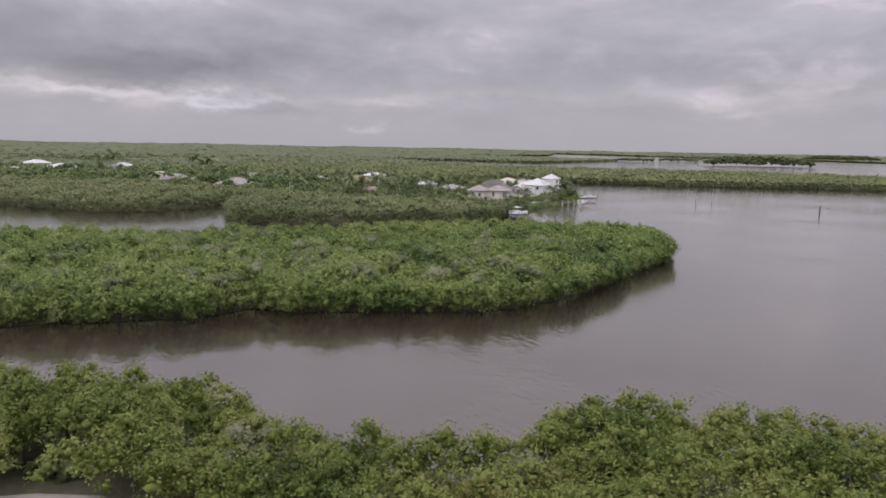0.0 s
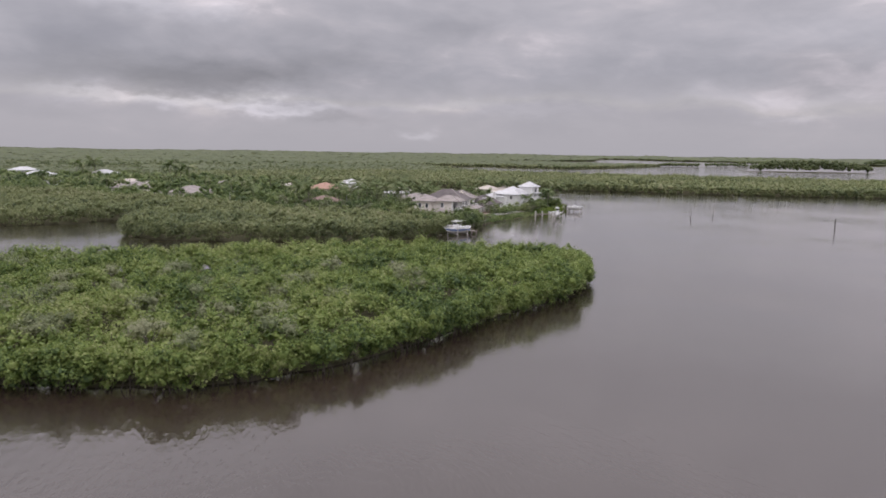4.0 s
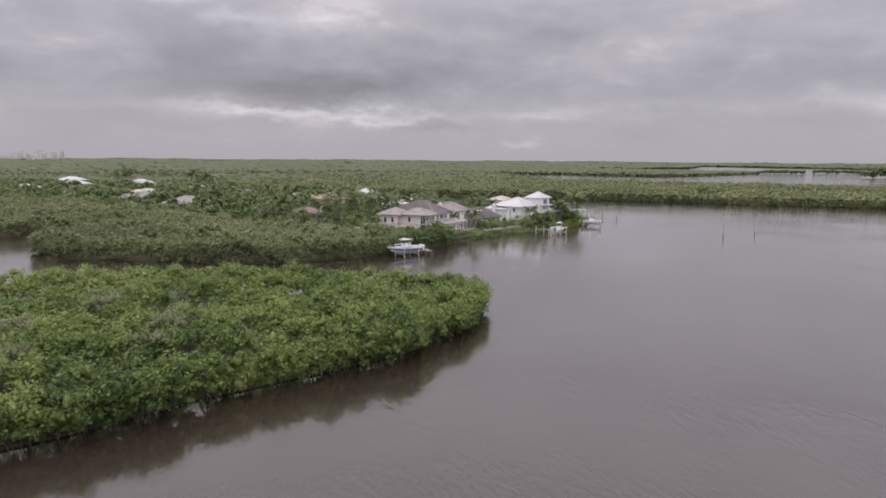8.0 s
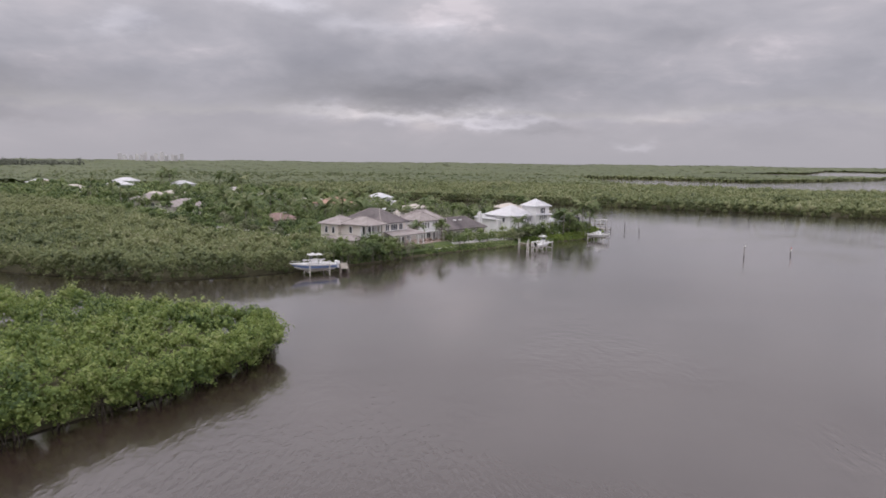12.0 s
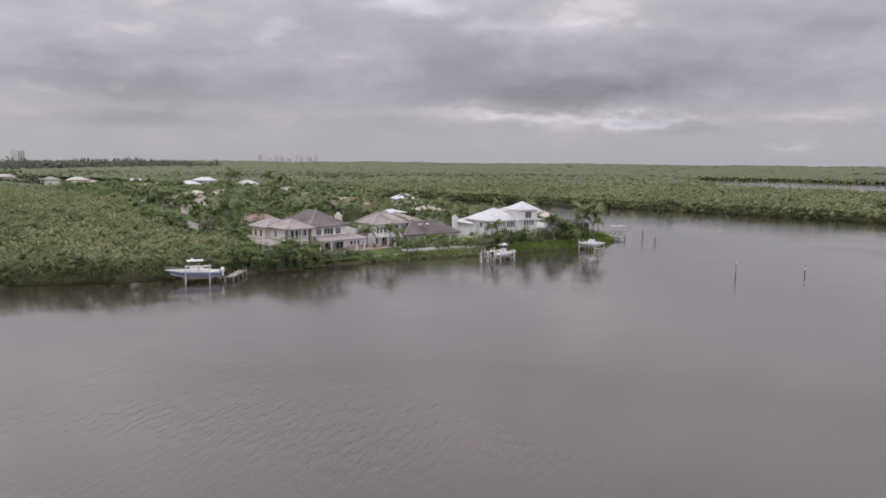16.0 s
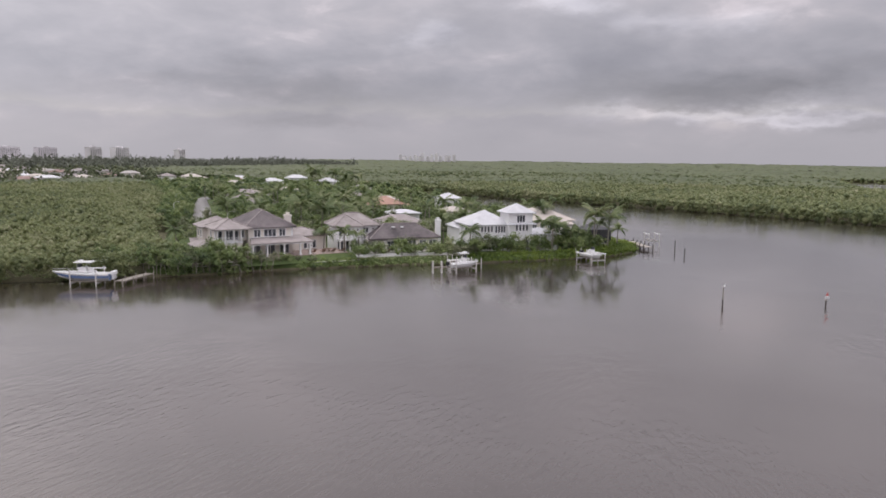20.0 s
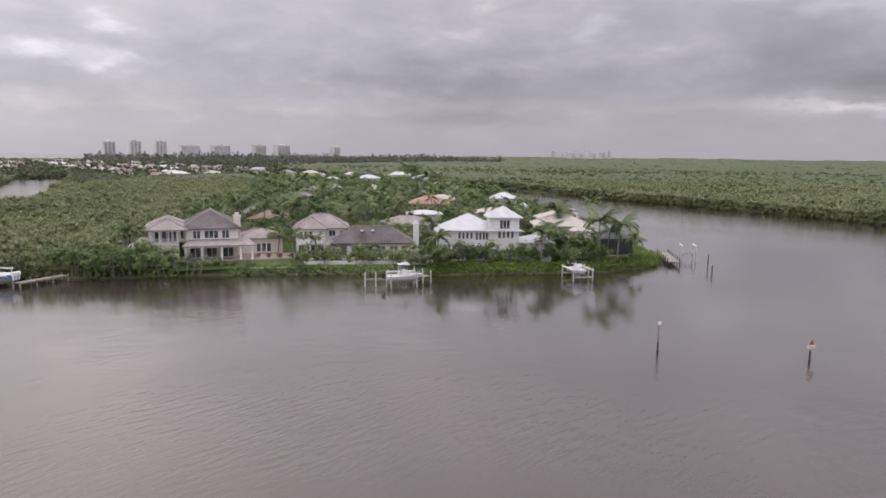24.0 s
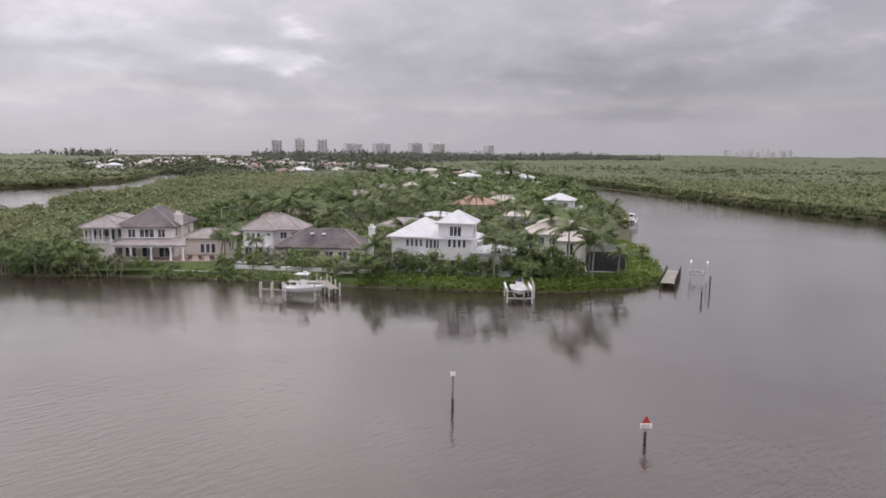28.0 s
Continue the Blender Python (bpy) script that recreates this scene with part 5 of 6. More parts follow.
# ---------------------------------------------------------------- tower blocks on the coast
def tower_block(x, y, rot, w, d, floors, label):
    h = floors * 3.1
    t = thing("tower_block", pose(x, y, 0.3, 0, 0, rot), label, "tower block", "tower blocks on the coast")
    part("wall", boxes((-w / 2, w / 2, -d / 2, d / 2, 0, h)), M_TOWER, t)
    part("roof_house", boxes((-w / 6, w / 6, -d / 5, d / 5, h, h + 4)), M_TOWER, t)
    part("parapet", boxes((-w / 2 - 0.3, w / 2 + 0.3, -d / 2 - 0.3, d / 2 + 0.3, h - 0.6, h + 0.5)), M_TOWER, t)
    cols = max(3, int(w / 6))
    strip = mesh_of("window_strip", boxes((-0.55, 0.55, -0.12, 0.05, 1.0, h - 1.6)), M_GLASS)
    for i in range(cols):
        shared("window_strip", strip, t, -w / 2 + w * (i + 0.5) / cols, -d / 2, 0)
        shared("window_strip", strip, t, w / 2, -d / 2 + d * (i + 0.5) / cols, 0, math.pi / 2)
    slab_me = mesh_of("balcony_slab", boxes((-w / 2 - 0.1, w / 2 + 0.1, -d / 2 - 1.2, -d / 2 - 0.13, -0.15, 0.75)), M_TOWER)
    for i in range(1, floors):
        shared("balcony", slab_me, t, 0, 0, i * 3.1)
    return t


for tx, ty, tw, tf in ((-1479, 446, 22, 13), (-1473, 496, 22, 14), (-1465, 546, 22, 14)):
    tower_block(tx, ty, 92, tw, 22, tf, "tall grey apartment tower on the coast")
for tx, ty, tw, tf in ((-2089, 748, 62, 13), (-2068, 838, 58, 13), (-1752, 857, 34, 13), (-1733, 915, 42, 13), (-1682, 1052, 22, 12)):
    tower_block(tx, ty, 110, tw, 20, tf, "broad grey apartment block on the coast")
rt = np.random.default_rng(22)
for i in range(13):
    k = i / 12
    tower_block(-2183 + 162 * k + float(rt.uniform(-6, 6)), 2306 + 174 * k, 135, 8.0, 14, int(rt.integers(9, 15)), "slender tower on the far skyline, its concrete paled for haze")

# ---------------------------------------------------------------- palms
def frond_mesh(length, droop, seed):
    """One feather-shaped palm frond: a rib with drooping leaflets on both sides."""
    r = np.random.default_rng(seed)
    n = 15
    s = np.linspace(0, 1, n)
    px = length * (s - 0.16 * droop * s ** 2)
    pz = length * (0.36 * s - (0.36 + 0.42 * droop) * s ** 2)
    v, f = [], []
    for i in range(n - 1):
        for k in range(2):
            x0 = px[i] + (px[i + 1] - px[i]) * k / 2
            z0 = pz[i] + (pz[i + 1] - pz[i]) * k / 2
            w = length * 0.29 * math.sin(math.pi * min(1, 0.14 + 0.84 * s[i])) ** 0.8
            for side in (-1, 1):
                q = len(v)
                lean = r.uniform(0.5, 0.9)
                v += [(x0, 0, z0), (x0 + 0.16, 0, z0 - 0.01), (x0 + w * lean, side * w * r.uniform(0.75, 1.0), z0 - w * r.uniform(0.35, 0.8))]
                f.append((q, q + 1, q + 2))
    for i in range(n - 1):
        q = len(v)
        t = 0.035 * (1 - s[i]) + 0.008
        v += [(px[i], -t, pz[i] + 0.02), (px[i], t, pz[i] + 0.02), (px[i + 1], 0, pz[i + 1] + 0.02)]
        f.append((q, q + 1, q + 2))
    return tri_mesh("frond", np.array(v), np.array(f), M_PALM)


def trunk_mesh(height, lean, r0, r1, mat, seed):
    bm = bmesh.new()
    r = random.Random(seed)
    n, prev = 7, Vector((0, 0, -0.3))
    for i in range(n):
        k = (i + 1) / n
        p = Vector((lean * k ** 1.7 * height, r.uniform(-0.04, 0.04), height * k))
        tube(bm, prev, p, r0 + (r1 - r0) * i / n, r0 + (r1 - r0) * k, 7, i == n - 1)
        prev = p
    return mesh_of("trunk", bm, mat), prev


FRONDS = {k: frond_mesh(3.0, d, 30 + i) for i, (k, d) in enumerate((("up", 0.35), ("out", 0.85), ("down", 1.35)))}
rp = random.Random(5)


def palm(x, y, height, size=1.0, lean=None, label="slender coconut palm with drooping green fronds", base=Z0, count=18, group="garden palms"):
    p = thing("palm_tree", pose(x, y, base, 0, 0, rp.uniform(0, 360)), label, "palm", group)
    lean = rp.uniform(0.02, 0.14) if lean is None else lean
    me, top = trunk_mesh(height, lean, 0.19, 0.11, M_PALMBARK, rp.random())
    shared("trunk", me, p)
    for i in range(count):
        kind = ("up", "out", "out", "down")[i % 4]
        o = shared("frond", FRONDS[kind], p, top.x, top.y, top.z - 0.05)
        o.rotation_euler = (rp.uniform(-0.15, 0.15), {"up": -0.62, "out": -0.2, "down": 0.12}[kind] + rp.uniform(-0.18, 0.18), i * 2.399 + rp.uniform(-0.2, 0.2))
        s = size * rp.uniform(0.9, 1.2)
        o.scale = (s, s, s)
    return p


for x, y, hgt, sz in ((-208.3, 447.5, 14.0, 1.9), (-214.5, 452.0, 12.0, 1.8), (-229.4, 461.0, 12.0, 1.8), (-221.0, 455.0, 10.5, 1.7), (-147.1, 416.0, 13.0, 1.8), (-139.2, 425.2, 11.5, 1.8), (-143.0, 420.5, 10.0, 1.6)):
    palm(x, y, hgt, sz, label="tall dark royal palm standing over the homes", count=16, group="tall palms")
palm(60.5, 337.5, 8.6, 1.35)
palm(62.0, 341.3, 7.8, 1.3)
palm(57.0, 343.6, 5.8, 1.1, 0.2)
palm(61.6, 346.5, 4.4, 0.75)
palm(56.9, 325.6, 6.6, 1.0, 0.04)
palm(54.8, 329.4, 6.2, 0.9, 0.03)
palm(53.2, 333.2, 5.2, 0.9)
palm(57.5, 332.0, 4.6, 0.85)
palm(47.5, 307.5, 5.4, 1.0)
palm(38.2, 345.0, 9.0, 1.2)
palm(33.2, 283.6, 5.6, 0.85, 0.03)
palm(31.0, 289.5, 4.6, 0.75)
palm(26.5, 283.0, 5.0, 0.85)
palm(-39.0, 295.5, 8.2, 1.5)
palm(-34.5, 293.5, 7.4, 1.45)
palm(-5.7, 299.2, 8.8, 1.6)
palm(-1.0, 302.0, 7.8, 1.5)
palm(-24.0, 297.0, 7.0, 1.4)
palm(-14.0, 303.0, 7.6, 1.5)
palm(7.0, 308.0, 7.8, 1.4)
palm(12.0, 306.0, 7.0, 1.4)
palm(28.5, 318.5, 6.4, 1.1)
palm(33.0, 322.0, 6.2, 1.1)
palm(9.0, 258.0, 5.6, 0.95)
palm(24.0, 331.0, 6.4, 1.1)
palm(45.0, 338.0, 5.6, 1.0)
rq = np.random.default_rng(31)
PALM_LAND = [(-20, 300), (20, 318), (34, 362), (0, 386), (-60, 415), (-160, 467), (-260, 480), (-330, 470), (-300, 392), (-200, 359), (-120, 340), (-60, 308)]
STREET_PTS = along(STREET, 5.0)
pp = keep_out(scatter(PALM_LAND, 14.0, rq, 0.45), *zip(*HOUSE_SPOTS))
for x, y in pp[:64]:
    palm(float(x), float(y), float(rq.uniform(5.0, 9.5)), float(rq.uniform(1.0, 1.35)), label="palm with dusty green fronds among the homes", count=12, group="street palms")
for x, y, hgt, sz in ((-27.3, 47.4, 1.3, 0.5), (-28.2, 47.0, 0.8, 0.4), (-26.6, 46.6, 0.7, 0.4), (28.3, 47.2, 3.0, 0.6), (29.4, 46.6, 2.6, 0.55)):
    palm(x, y, hgt, sz, 0.05, "shaggy cabbage palm with grey hanging fronds on the bank", 0.28, 24, "bank palms")


# ---------------------------------------------------------------- trees with trunk and crown
def tree_protos(prefix, count, height, spread, lobes, per, leaf, mat, seed, lobe=1.0, low=1.6, roots=False, quad=False, level=1):
    """Shared meshes of a few differently grown trees: crown, trunk with limbs and, for mangroves, arching prop roots."""
    r = np.random.default_rng(seed)
    out = []
    for i in range(count):
        a = r.uniform(0, 2 * math.pi, lobes)
        d = spread * np.sqrt(r.uniform(0.02, 1, lobes))
        z = low + (height - low - lobe * 0.6) * r.uniform(0.1, 1, lobes) ** 0.7 * (1 - 0.45 * (d / spread) ** 2)
        lb = np.c_[d * np.cos(a), d * np.sin(a), z, lobe * r.uniform(0.65, 1.3, lobes)]
        v, f = leafage(lb, per, leaf, r, level=level, low=-0.7, quad=quad)
        bm = bmesh.new()
        tube(bm, (0, 0, -0.4), (0.1, 0.05, height * 0.45), 0.05 * height * 0.45, 0.03 * height * 0.5, 7)
        for k in range(min(lobes, 6)):
            tube(bm, (0.05, 0.02, height * 0.3), tuple(lb[k, :3]), 0.02 * height * 0.5, 0.025, 5)
        rm = []
        for k in range(7 if roots else 0):
            an = k * 0.9 + r.uniform(-0.2, 0.2)
            rr = r.uniform(0.7, 1.5)
            bm2 = bmesh.new()
            mid = Vector((math.cos(an) * rr * 0.6, math.sin(an) * rr * 0.6, 0.75))
            tube(bm2, (0, 0, 1.1), mid, 0.05, 0.045, 5)
            tube(bm2, mid, (math.cos(an) * rr, math.sin(an) * rr, -0.5), 0.045, 0.035, 5)
            rm.append(mesh_of("prop_root", bm2, M_ROOT))
        out.append((tri_mesh("crown", v, f, mat, True), mesh_of("trunk", bm, M_ROOT if roots else M_BARK), rm))
    return out


def plant(name, protos, i, x, y, z, scale, rot, label, category, group):
    t = thing(name, pose(x, y, z, 0, 0, rot), label, category, group)
    t.scale = (scale, scale, scale)
    cr, tr, rt_ = protos[i % len(protos)]
    shared("crown", cr, t)
    shared("trunk", tr, t)
    for root in rt_:
        shared("prop_root", root, t)
    return t


rm_ = np.random.default_rng(41)
EDGE = tree_protos("mangrove", 7, 4.6, 1.9, 20, 66, 0.26, M_MANGROVE, 51, 0.85, 0.95, True)
edge = along([p for p in isle_front if p[0] > -62], 2.7)
for i, (x, y, nx, ny) in enumerate(edge):
    b = 1.0 + rm_.uniform(-0.3, 0.8)
    plant("mangrove_tree", EDGE, int(rm_.integers(0, 7)), float(x + nx * b), float(y + ny * b), 0.15, float(rm_.uniform(0.8, 1.15)), float(rm_.uniform(0, 360)),
          "red mangrove on arching prop roots at the water's edge", "mangrove tree", "mangroves along the island's edge")
SILVER = tree_protos("buttonwood", 4, 5.9, 1.9, 12, 70, 0.22, M_SILVER, 52, 0.95, 3.7, False)
si = scatter([p for p in ISLE if p[0] > -80], 10.0, rm_, 0.48)
for i, (x, y) in enumerate(si[:60]):
    plant("buttonwood_tree", SILVER, i, float(x), float(y), 0.25, float(rm_.uniform(0.85, 1.08)), float(rm_.uniform(0, 360)),
          "grey-leaved buttonwood rising among the mangroves", "tree", "pale trees on the island")
BUSH = tree_protos("bush", 6, 5.3, 2.1, 24, 84, 0.2, M_SHRUB, 53, 0.78, 1.0, False, True)
BUSH_DRY = tree_protos("bush", 3, 4.6, 2.1, 18, 90, 0.18, M_SHRUB_DRY, 56, 0.72, 0.9, False, True)
BUSH_GREY = tree_protos("bush", 3, 4.2, 2.0, 18, 90, 0.18, M_SHRUB_GREY, 57, 0.72, 0.9, False, True)
ba = [(-34, 52), (-30, 54), (-26, 53.5), (-22, 52.5), (-18, 50), (-14, 47), (-37, 51), (-41, 50), (-10, 44), (-5, 43), (0, 43), (5, 44.5), (9, 48), (13, 49.5), (18, 49),
      (23, 48.5), (28, 48), (33, 46), (15, 45), (20, 44), (11, 43.5), (31, 41), (-31, 49.5), (-20, 47), (-34, 47.5), (-33, 41), (-15, 42.5), (-7, 40), (3, 40)]
ba += [(-24, 50.5), (-28, 51.5), (-16, 45.5), (-37, 46), (-12, 40.5), (8, 42), (17, 41.5), (24, 44.5), (-2, 40.5)]
for i, (x, y) in enumerate(ba):
    k = float(rm_.uniform(0.9, 1.15)) * (1.08 if x < -12 else 0.8 if x < 6 else 0.98)
    kind, word = ((BUSH, "tall leafy shore bush with yellow-green tips"), (BUSH_DRY, "yellowish shore bush with fine dry leaves"), (BUSH_GREY, "greyish green shore bush with small leaves"))[0 if y > 47 or i % 3 == 0 else 1 + i % 2]
    plant("shore_bush", kind, i, x + float(rm_.uniform(-0.8, 0.8)), y + float(rm_.uniform(-0.8, 0.8)), 0.25, k, float(rm_.uniform(0, 360)), word, "bush", "bushes on the near bank")

GARDEN = tree_protos("garden", 8, 5.0, 2.1, 13, 46, 0.27, M_GARDEN, 54, 0.95, 0.9)
GROVE = [(-10, 266), (12, 262), (14, 284), (22, 300), (32, 312), (34, 330)] + PALM_LAND[2:-1] + [(-62, 302)]
gl = np.array([(x, y) for x, y in scatter(GROVE, 5.8, rm_, 0.45)])
gl = keep_out(gl, *zip(*HOUSE_SPOTS))
gl = gl[[min(math.hypot(x - a, y - b) for a, b, _, _ in STREET_PTS) > 5.5 for x, y in gl]]
near_ = gl[gl[:, 0] > -58]
OLIVE = tree_protos("olive", 5, 4.4, 2.0, 14, 50, 0.24, M_SHRUB_GREY, 58, 0.85, 0.7)
for i, (x, y) in enumerate(near_):
    kind, word = ((OLIVE, "greyish olive garden tree among the homes"), (GARDEN, "dense dark green garden tree among the homes"))[0 if rm_.uniform() < 0.3 else 1]
    plant("garden_tree", kind, int(rm_.integers(0, 8)), float(x), float(y), Z0, float(rm_.uniform(0.75, 1.4)), float(rm_.uniform(0, 360)), word, "tree", "garden trees")
far_ = gl[gl[:, 0] <= -58]
lob = crowns(far_, 6.5, 2.3, 9, rm_, 1.9, 1.1)
canopy("garden_woods", lob, 12, 0.55, M_GARDEN, "dark green trees along the street further inland", rm_, level=0, core=0.92)
SHORE_TREES = [(14, 243), (17, 240), (20, 243), (22, 246.5), (18, 247), (23.5, 250.5), (21, 253), (26, 256), (24.5, 259), (29, 258), (28.6, 252.5),
               (24, 247), (26.5, 250), (25, 253), (29, 255), (28, 259), (30, 259.5), (27, 257), (38.5, 283), (41, 299),
               (43, 301.5), (44, 305), (46.5, 304), (42, 296), (40.5, 293.5), (48, 309), (49.5, 312), (51, 315), (53, 316.5), (54, 320), (56, 321.5), (52.5, 318.5), (60.5, 329.5), (50, 306.5),
               (59.5, 331), (57.5, 334.5), (60.5, 335), (55.5, 336.5), (47, 301), (45, 299), (38, 288), (12, 249), (16, 252), (20, 250), (59, 339), (55, 340.5), (58.5, 337), (61.5, 338), (53, 341.5), (57, 339.5), (48, 361), (44, 363)]
for i, (x, y) in enumerate(SHORE_TREES):
    plant("shore_tree", GARDEN, int(rm_.integers(0, 8)), x, y, 0.8, float(rm_.uniform(0.62, 0.88)) * (1.4 if y < 261 else 1.2), float(rm_.uniform(0, 360)),
          "low spreading tree on the bank before the villas", "tree", "trees on the waterfront")
FRONT_TREES = [(26.7, 253, 1.0), (27.4, 255.5, 0.95), (28.2, 258, 0.95), (28.9, 260.4, 0.9), (29.6, 262.6, 0.85), (30.3, 265, 0.8), (31.0, 267.6, 0.66), (31.6, 270, 0.6),
               (32.6, 272.6, 0.5), (33.5, 275, 0.45), (33.2, 286.5, 0.8), (33.9, 289.5, 0.85), (34.8, 293, 0.85), (35.6, 296.5, 0.9), (37.4, 299.5, 0.9), (36.4, 291.2, 0.7), (38.8, 296.5, 0.7),
               (47.8, 301.5, 0.75), (48.6, 304.2, 0.95), (48.2, 306.3, 1.1), (48.9, 308.6, 1.15), (49.6, 311, 1.1), (50.3, 313.5, 1.05), (51.3, 316, 0.95), (52.2, 318.6, 0.7),
               (54.2, 322.0, 0.75), (53.6, 324.6, 0.9), (55.2, 325.4, 0.8), (54.6, 327.2, 0.95), (56.0, 329.1, 0.95), (56.0, 331.0, 1.15), (56.4, 333, 1.25), (56.2, 335.2, 1.25), (56.6, 337.4, 1.2), (57.4, 339.4, 1.05)]
for i, (x, y, k) in enumerate(FRONT_TREES):
    kind, word = ((OLIVE, "low olive-grey spreading tree before the villas"), (GARDEN, "rounded green tree before the villas"))[1 if i % 3 == 1 or y > 320 else 0]
    plant("shore_tree", kind, i, x, y, 0.9, k * float(rm_.uniform(0.92, 1.08)), float(rm_.uniform(0, 360)), word, "tree", "trees before the villas")
# street hedge and street trees beside the mangrove belt
for i, (x, y, nx, ny) in enumerate(along([(-40, 281), (-57, 286), (-76, 294.5), (-141, 326), (-206, 354), (-300, 386)], 3.4)):
    plant("street_tree", GARDEN, i, float(x), float(y), 0.6, float(rm_.uniform(1.0, 1.7)), float(rm_.uniform(0, 360)), "rounded green tree lining the street", "tree", "street trees")


for i, (x, y, nx, ny) in enumerate(along([(-60, 292), (-76, 300), (-114, 319), (-166, 344), (-200, 358)], 3.2)):
    o = float(rm_.uniform(-1.6, 1.6))
    plant("street_tree", GARDEN, i, float(x + nx * o), float(y + ny * o), 0.9, float(rm_.uniform(0.7, 1.15)), float(rm_.uniform(0, 360)), "leafy green tree on the verge of the street", "tree", "street trees")


# ---------------------------------------------------------------- hedges and shore plants
def strip_lobes(line, side, d0, d1, h, r, step=0.9, rad=0.6, loose=1.0):
    """Clumps that fill a planted strip beside a line, rising from its edge to the height h."""
    p = along(line, step)
    out = []
    for d in np.arange(d0, d1, rad * 1.1):
        j = r.uniform(-0.75, 0.75, (len(p), 2)) * (0.4 + 0.6 * loose)
        k = (d - d0) / max(d1 - d0, 0.1)
        top = 0.5 + h * (0.35 + 0.65 * min(1.0, k * 1.8))
        for z in np.arange(0.45, top, rad * 1.25):
            out.append(np.c_[p[:, 0] + side * p[:, 2] * d + j[:, 0], p[:, 1] + side * p[:, 3] * d + j[:, 1],
                             z + r.uniform(-0.3, 0.3, len(p)) * loose, rad * r.uniform(1 - 0.3 * loose, 1 + 0.45 * loose, len(p))])
    return np.vstack(out)


rh = np.random.default_rng(61)
tip = [p for p in homes_shore if p[1] > 334 or (p[0] < 60 and p[1] > 352)]
canopy("bright_hedge", strip_lobes(tip, 1, 0.3, 5.6, 1.3, rh, 0.6, 0.46, 1.0), 24, 0.14, M_HEDGE, "clipped bright green hedge covering the point", rh, level=0)
front = [p for p in homes_shore if 300 < p[1] < 336]
canopy("waterfront_hedge", strip_lobes(front, 1, 0.3, 3.6, 1.4, rh, 0.6, 0.46, 1.0), 24, 0.14, M_HEDGE, "green hedge along the water before the white house", rh, level=0)
mid_ = [p for p in homes_shore if 268 < p[1] <= 302]
canopy("waterfront_scrub", strip_lobes(mid_, 1, 0.2, 3.0, 0.9, rh, 0.9, 0.5), 22, 0.2, M_GARDEN, "low dark scrub on the bank above the water", rh)
canopy("bright_shrubs", strip_lobes([(33.5, 268.5), (37, 276), (42, 286)], 1, 1.6, 3.6, 0.9, rh, 1.0, 0.55), 24, 0.2, M_HEDGE, "bright green low shrubs on the bank", rh)
gn = [p for p in homes_shore if 244 < p[1] <= 270]
canopy("bank_scrub", strip_lobes(gn, 1, 0.5, 3.2, 1.0, rh, 0.9, 0.5), 24, 0.18, M_GARDEN, "thin scrub at the foot of the bank", rh)
for i, (x, y, nx, ny) in enumerate(along([(25.0, 246), (28.5, 253), (33.5, 267)], 1.15)):
    t = thing("leaning_trunk", pose(float(x + nx * 0.9), float(y + ny * 0.9), 0.3, 0, 0, float(rh.uniform(0, 360))), "pale bare leaning mangrove stem on the bank", "tree stem", "bare stems on the bank")
    bm = bmesh.new()
    a = rh.uniform(-0.9, 0.9)
    tube(bm, (0, 0, -0.3), (a * 0.8, 0.3, 1.3), 0.075, 0.06, 6)
    tube(bm, (a * 0.8, 0.3, 1.3), (a * 1.5, 0.2, 2.6), 0.06, 0.04, 6)
    part("stem", bm, M_PALMBARK, t)
    bm = bmesh.new()
    tube(bm, (a * 0.8, 0.3, 1.2), (a * 0.2 - 0.7, 0.5, 2.3), 0.045, 0.025, 5)
    part("branch", bm, M_PALMBARK, t)

# taller pines on the western skyline, with distance haze put into their colour
rk = np.random.default_rng(62)
px_ = scatter([(-760, 430), (-1040, 330), (-1230, 60), (-1420, 20), (-1480, -160), (-1500, 600), (-1750, 1500), (-1350, 1400), (-1000, 760)], 15, rk, 0.5)
px_ = px_[rolling(px_[:, 0], px_[:, 1], 60.0, 0.7) + rk.uniform(-0.7, 0.7, len(px_)) > -0.35]
hh = rk.uniform(6, 15, len(px_)) + 13 * np.clip(rolling(px_[:, 0], px_[:, 1], 75.0), 0, 1) * rk.uniform(0.2, 1, len(px_))
# towards the open sea in the south-west the belt is low, but for one stand
low_belt = (px_[:, 1] < 395 - 0.07 * (px_[:, 0] + 1500)) & ((px_[:, 1] > 120) | (px_[:, 1] < -30))
hh = np.where(low_belt, rk.uniform(2.5, 6.0, len(px_)), hh)
lob = np.vstack([np.c_[px_ + rk.uniform(-2.5, 2.5, px_.shape), hh * k, 4.0 * (1.25 - 0.75 * k) * rk.uniform(0.6, 1.4, len(px_))] for k in (0.25, 0.45, 0.62, 0.78, 0.9, 1.0)])
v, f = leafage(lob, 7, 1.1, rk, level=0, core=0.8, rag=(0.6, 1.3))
tagged(new("pine_belt", tri_mesh("pine_belt", v, f, M_PINE)), "uneven belt of pines along the western skyline, its grey-green paled for haze", "woods", kind="stuff")
sx = keep_out(scatter(SUBURB, 6.6, rk, 0.5), *zip(*HOUSE_SPOTS))
tall_sx = np.where(rk.uniform(0, 1, len(sx)) < 0.16, rk.uniform(5.5, 9.5, len(sx)), rk.uniform(1.5, 5.4, len(sx)))
lob = np.vstack([np.c_[sx + rk.uniform(-1.2, 1.2, sx.shape), tall_sx * k, rk.uniform(1.3, 2.6, len(sx))] for k in (0.45, 0.95)])
v, f = leafage(lob, 8, 0.8, rk, level=0, core=0.85)
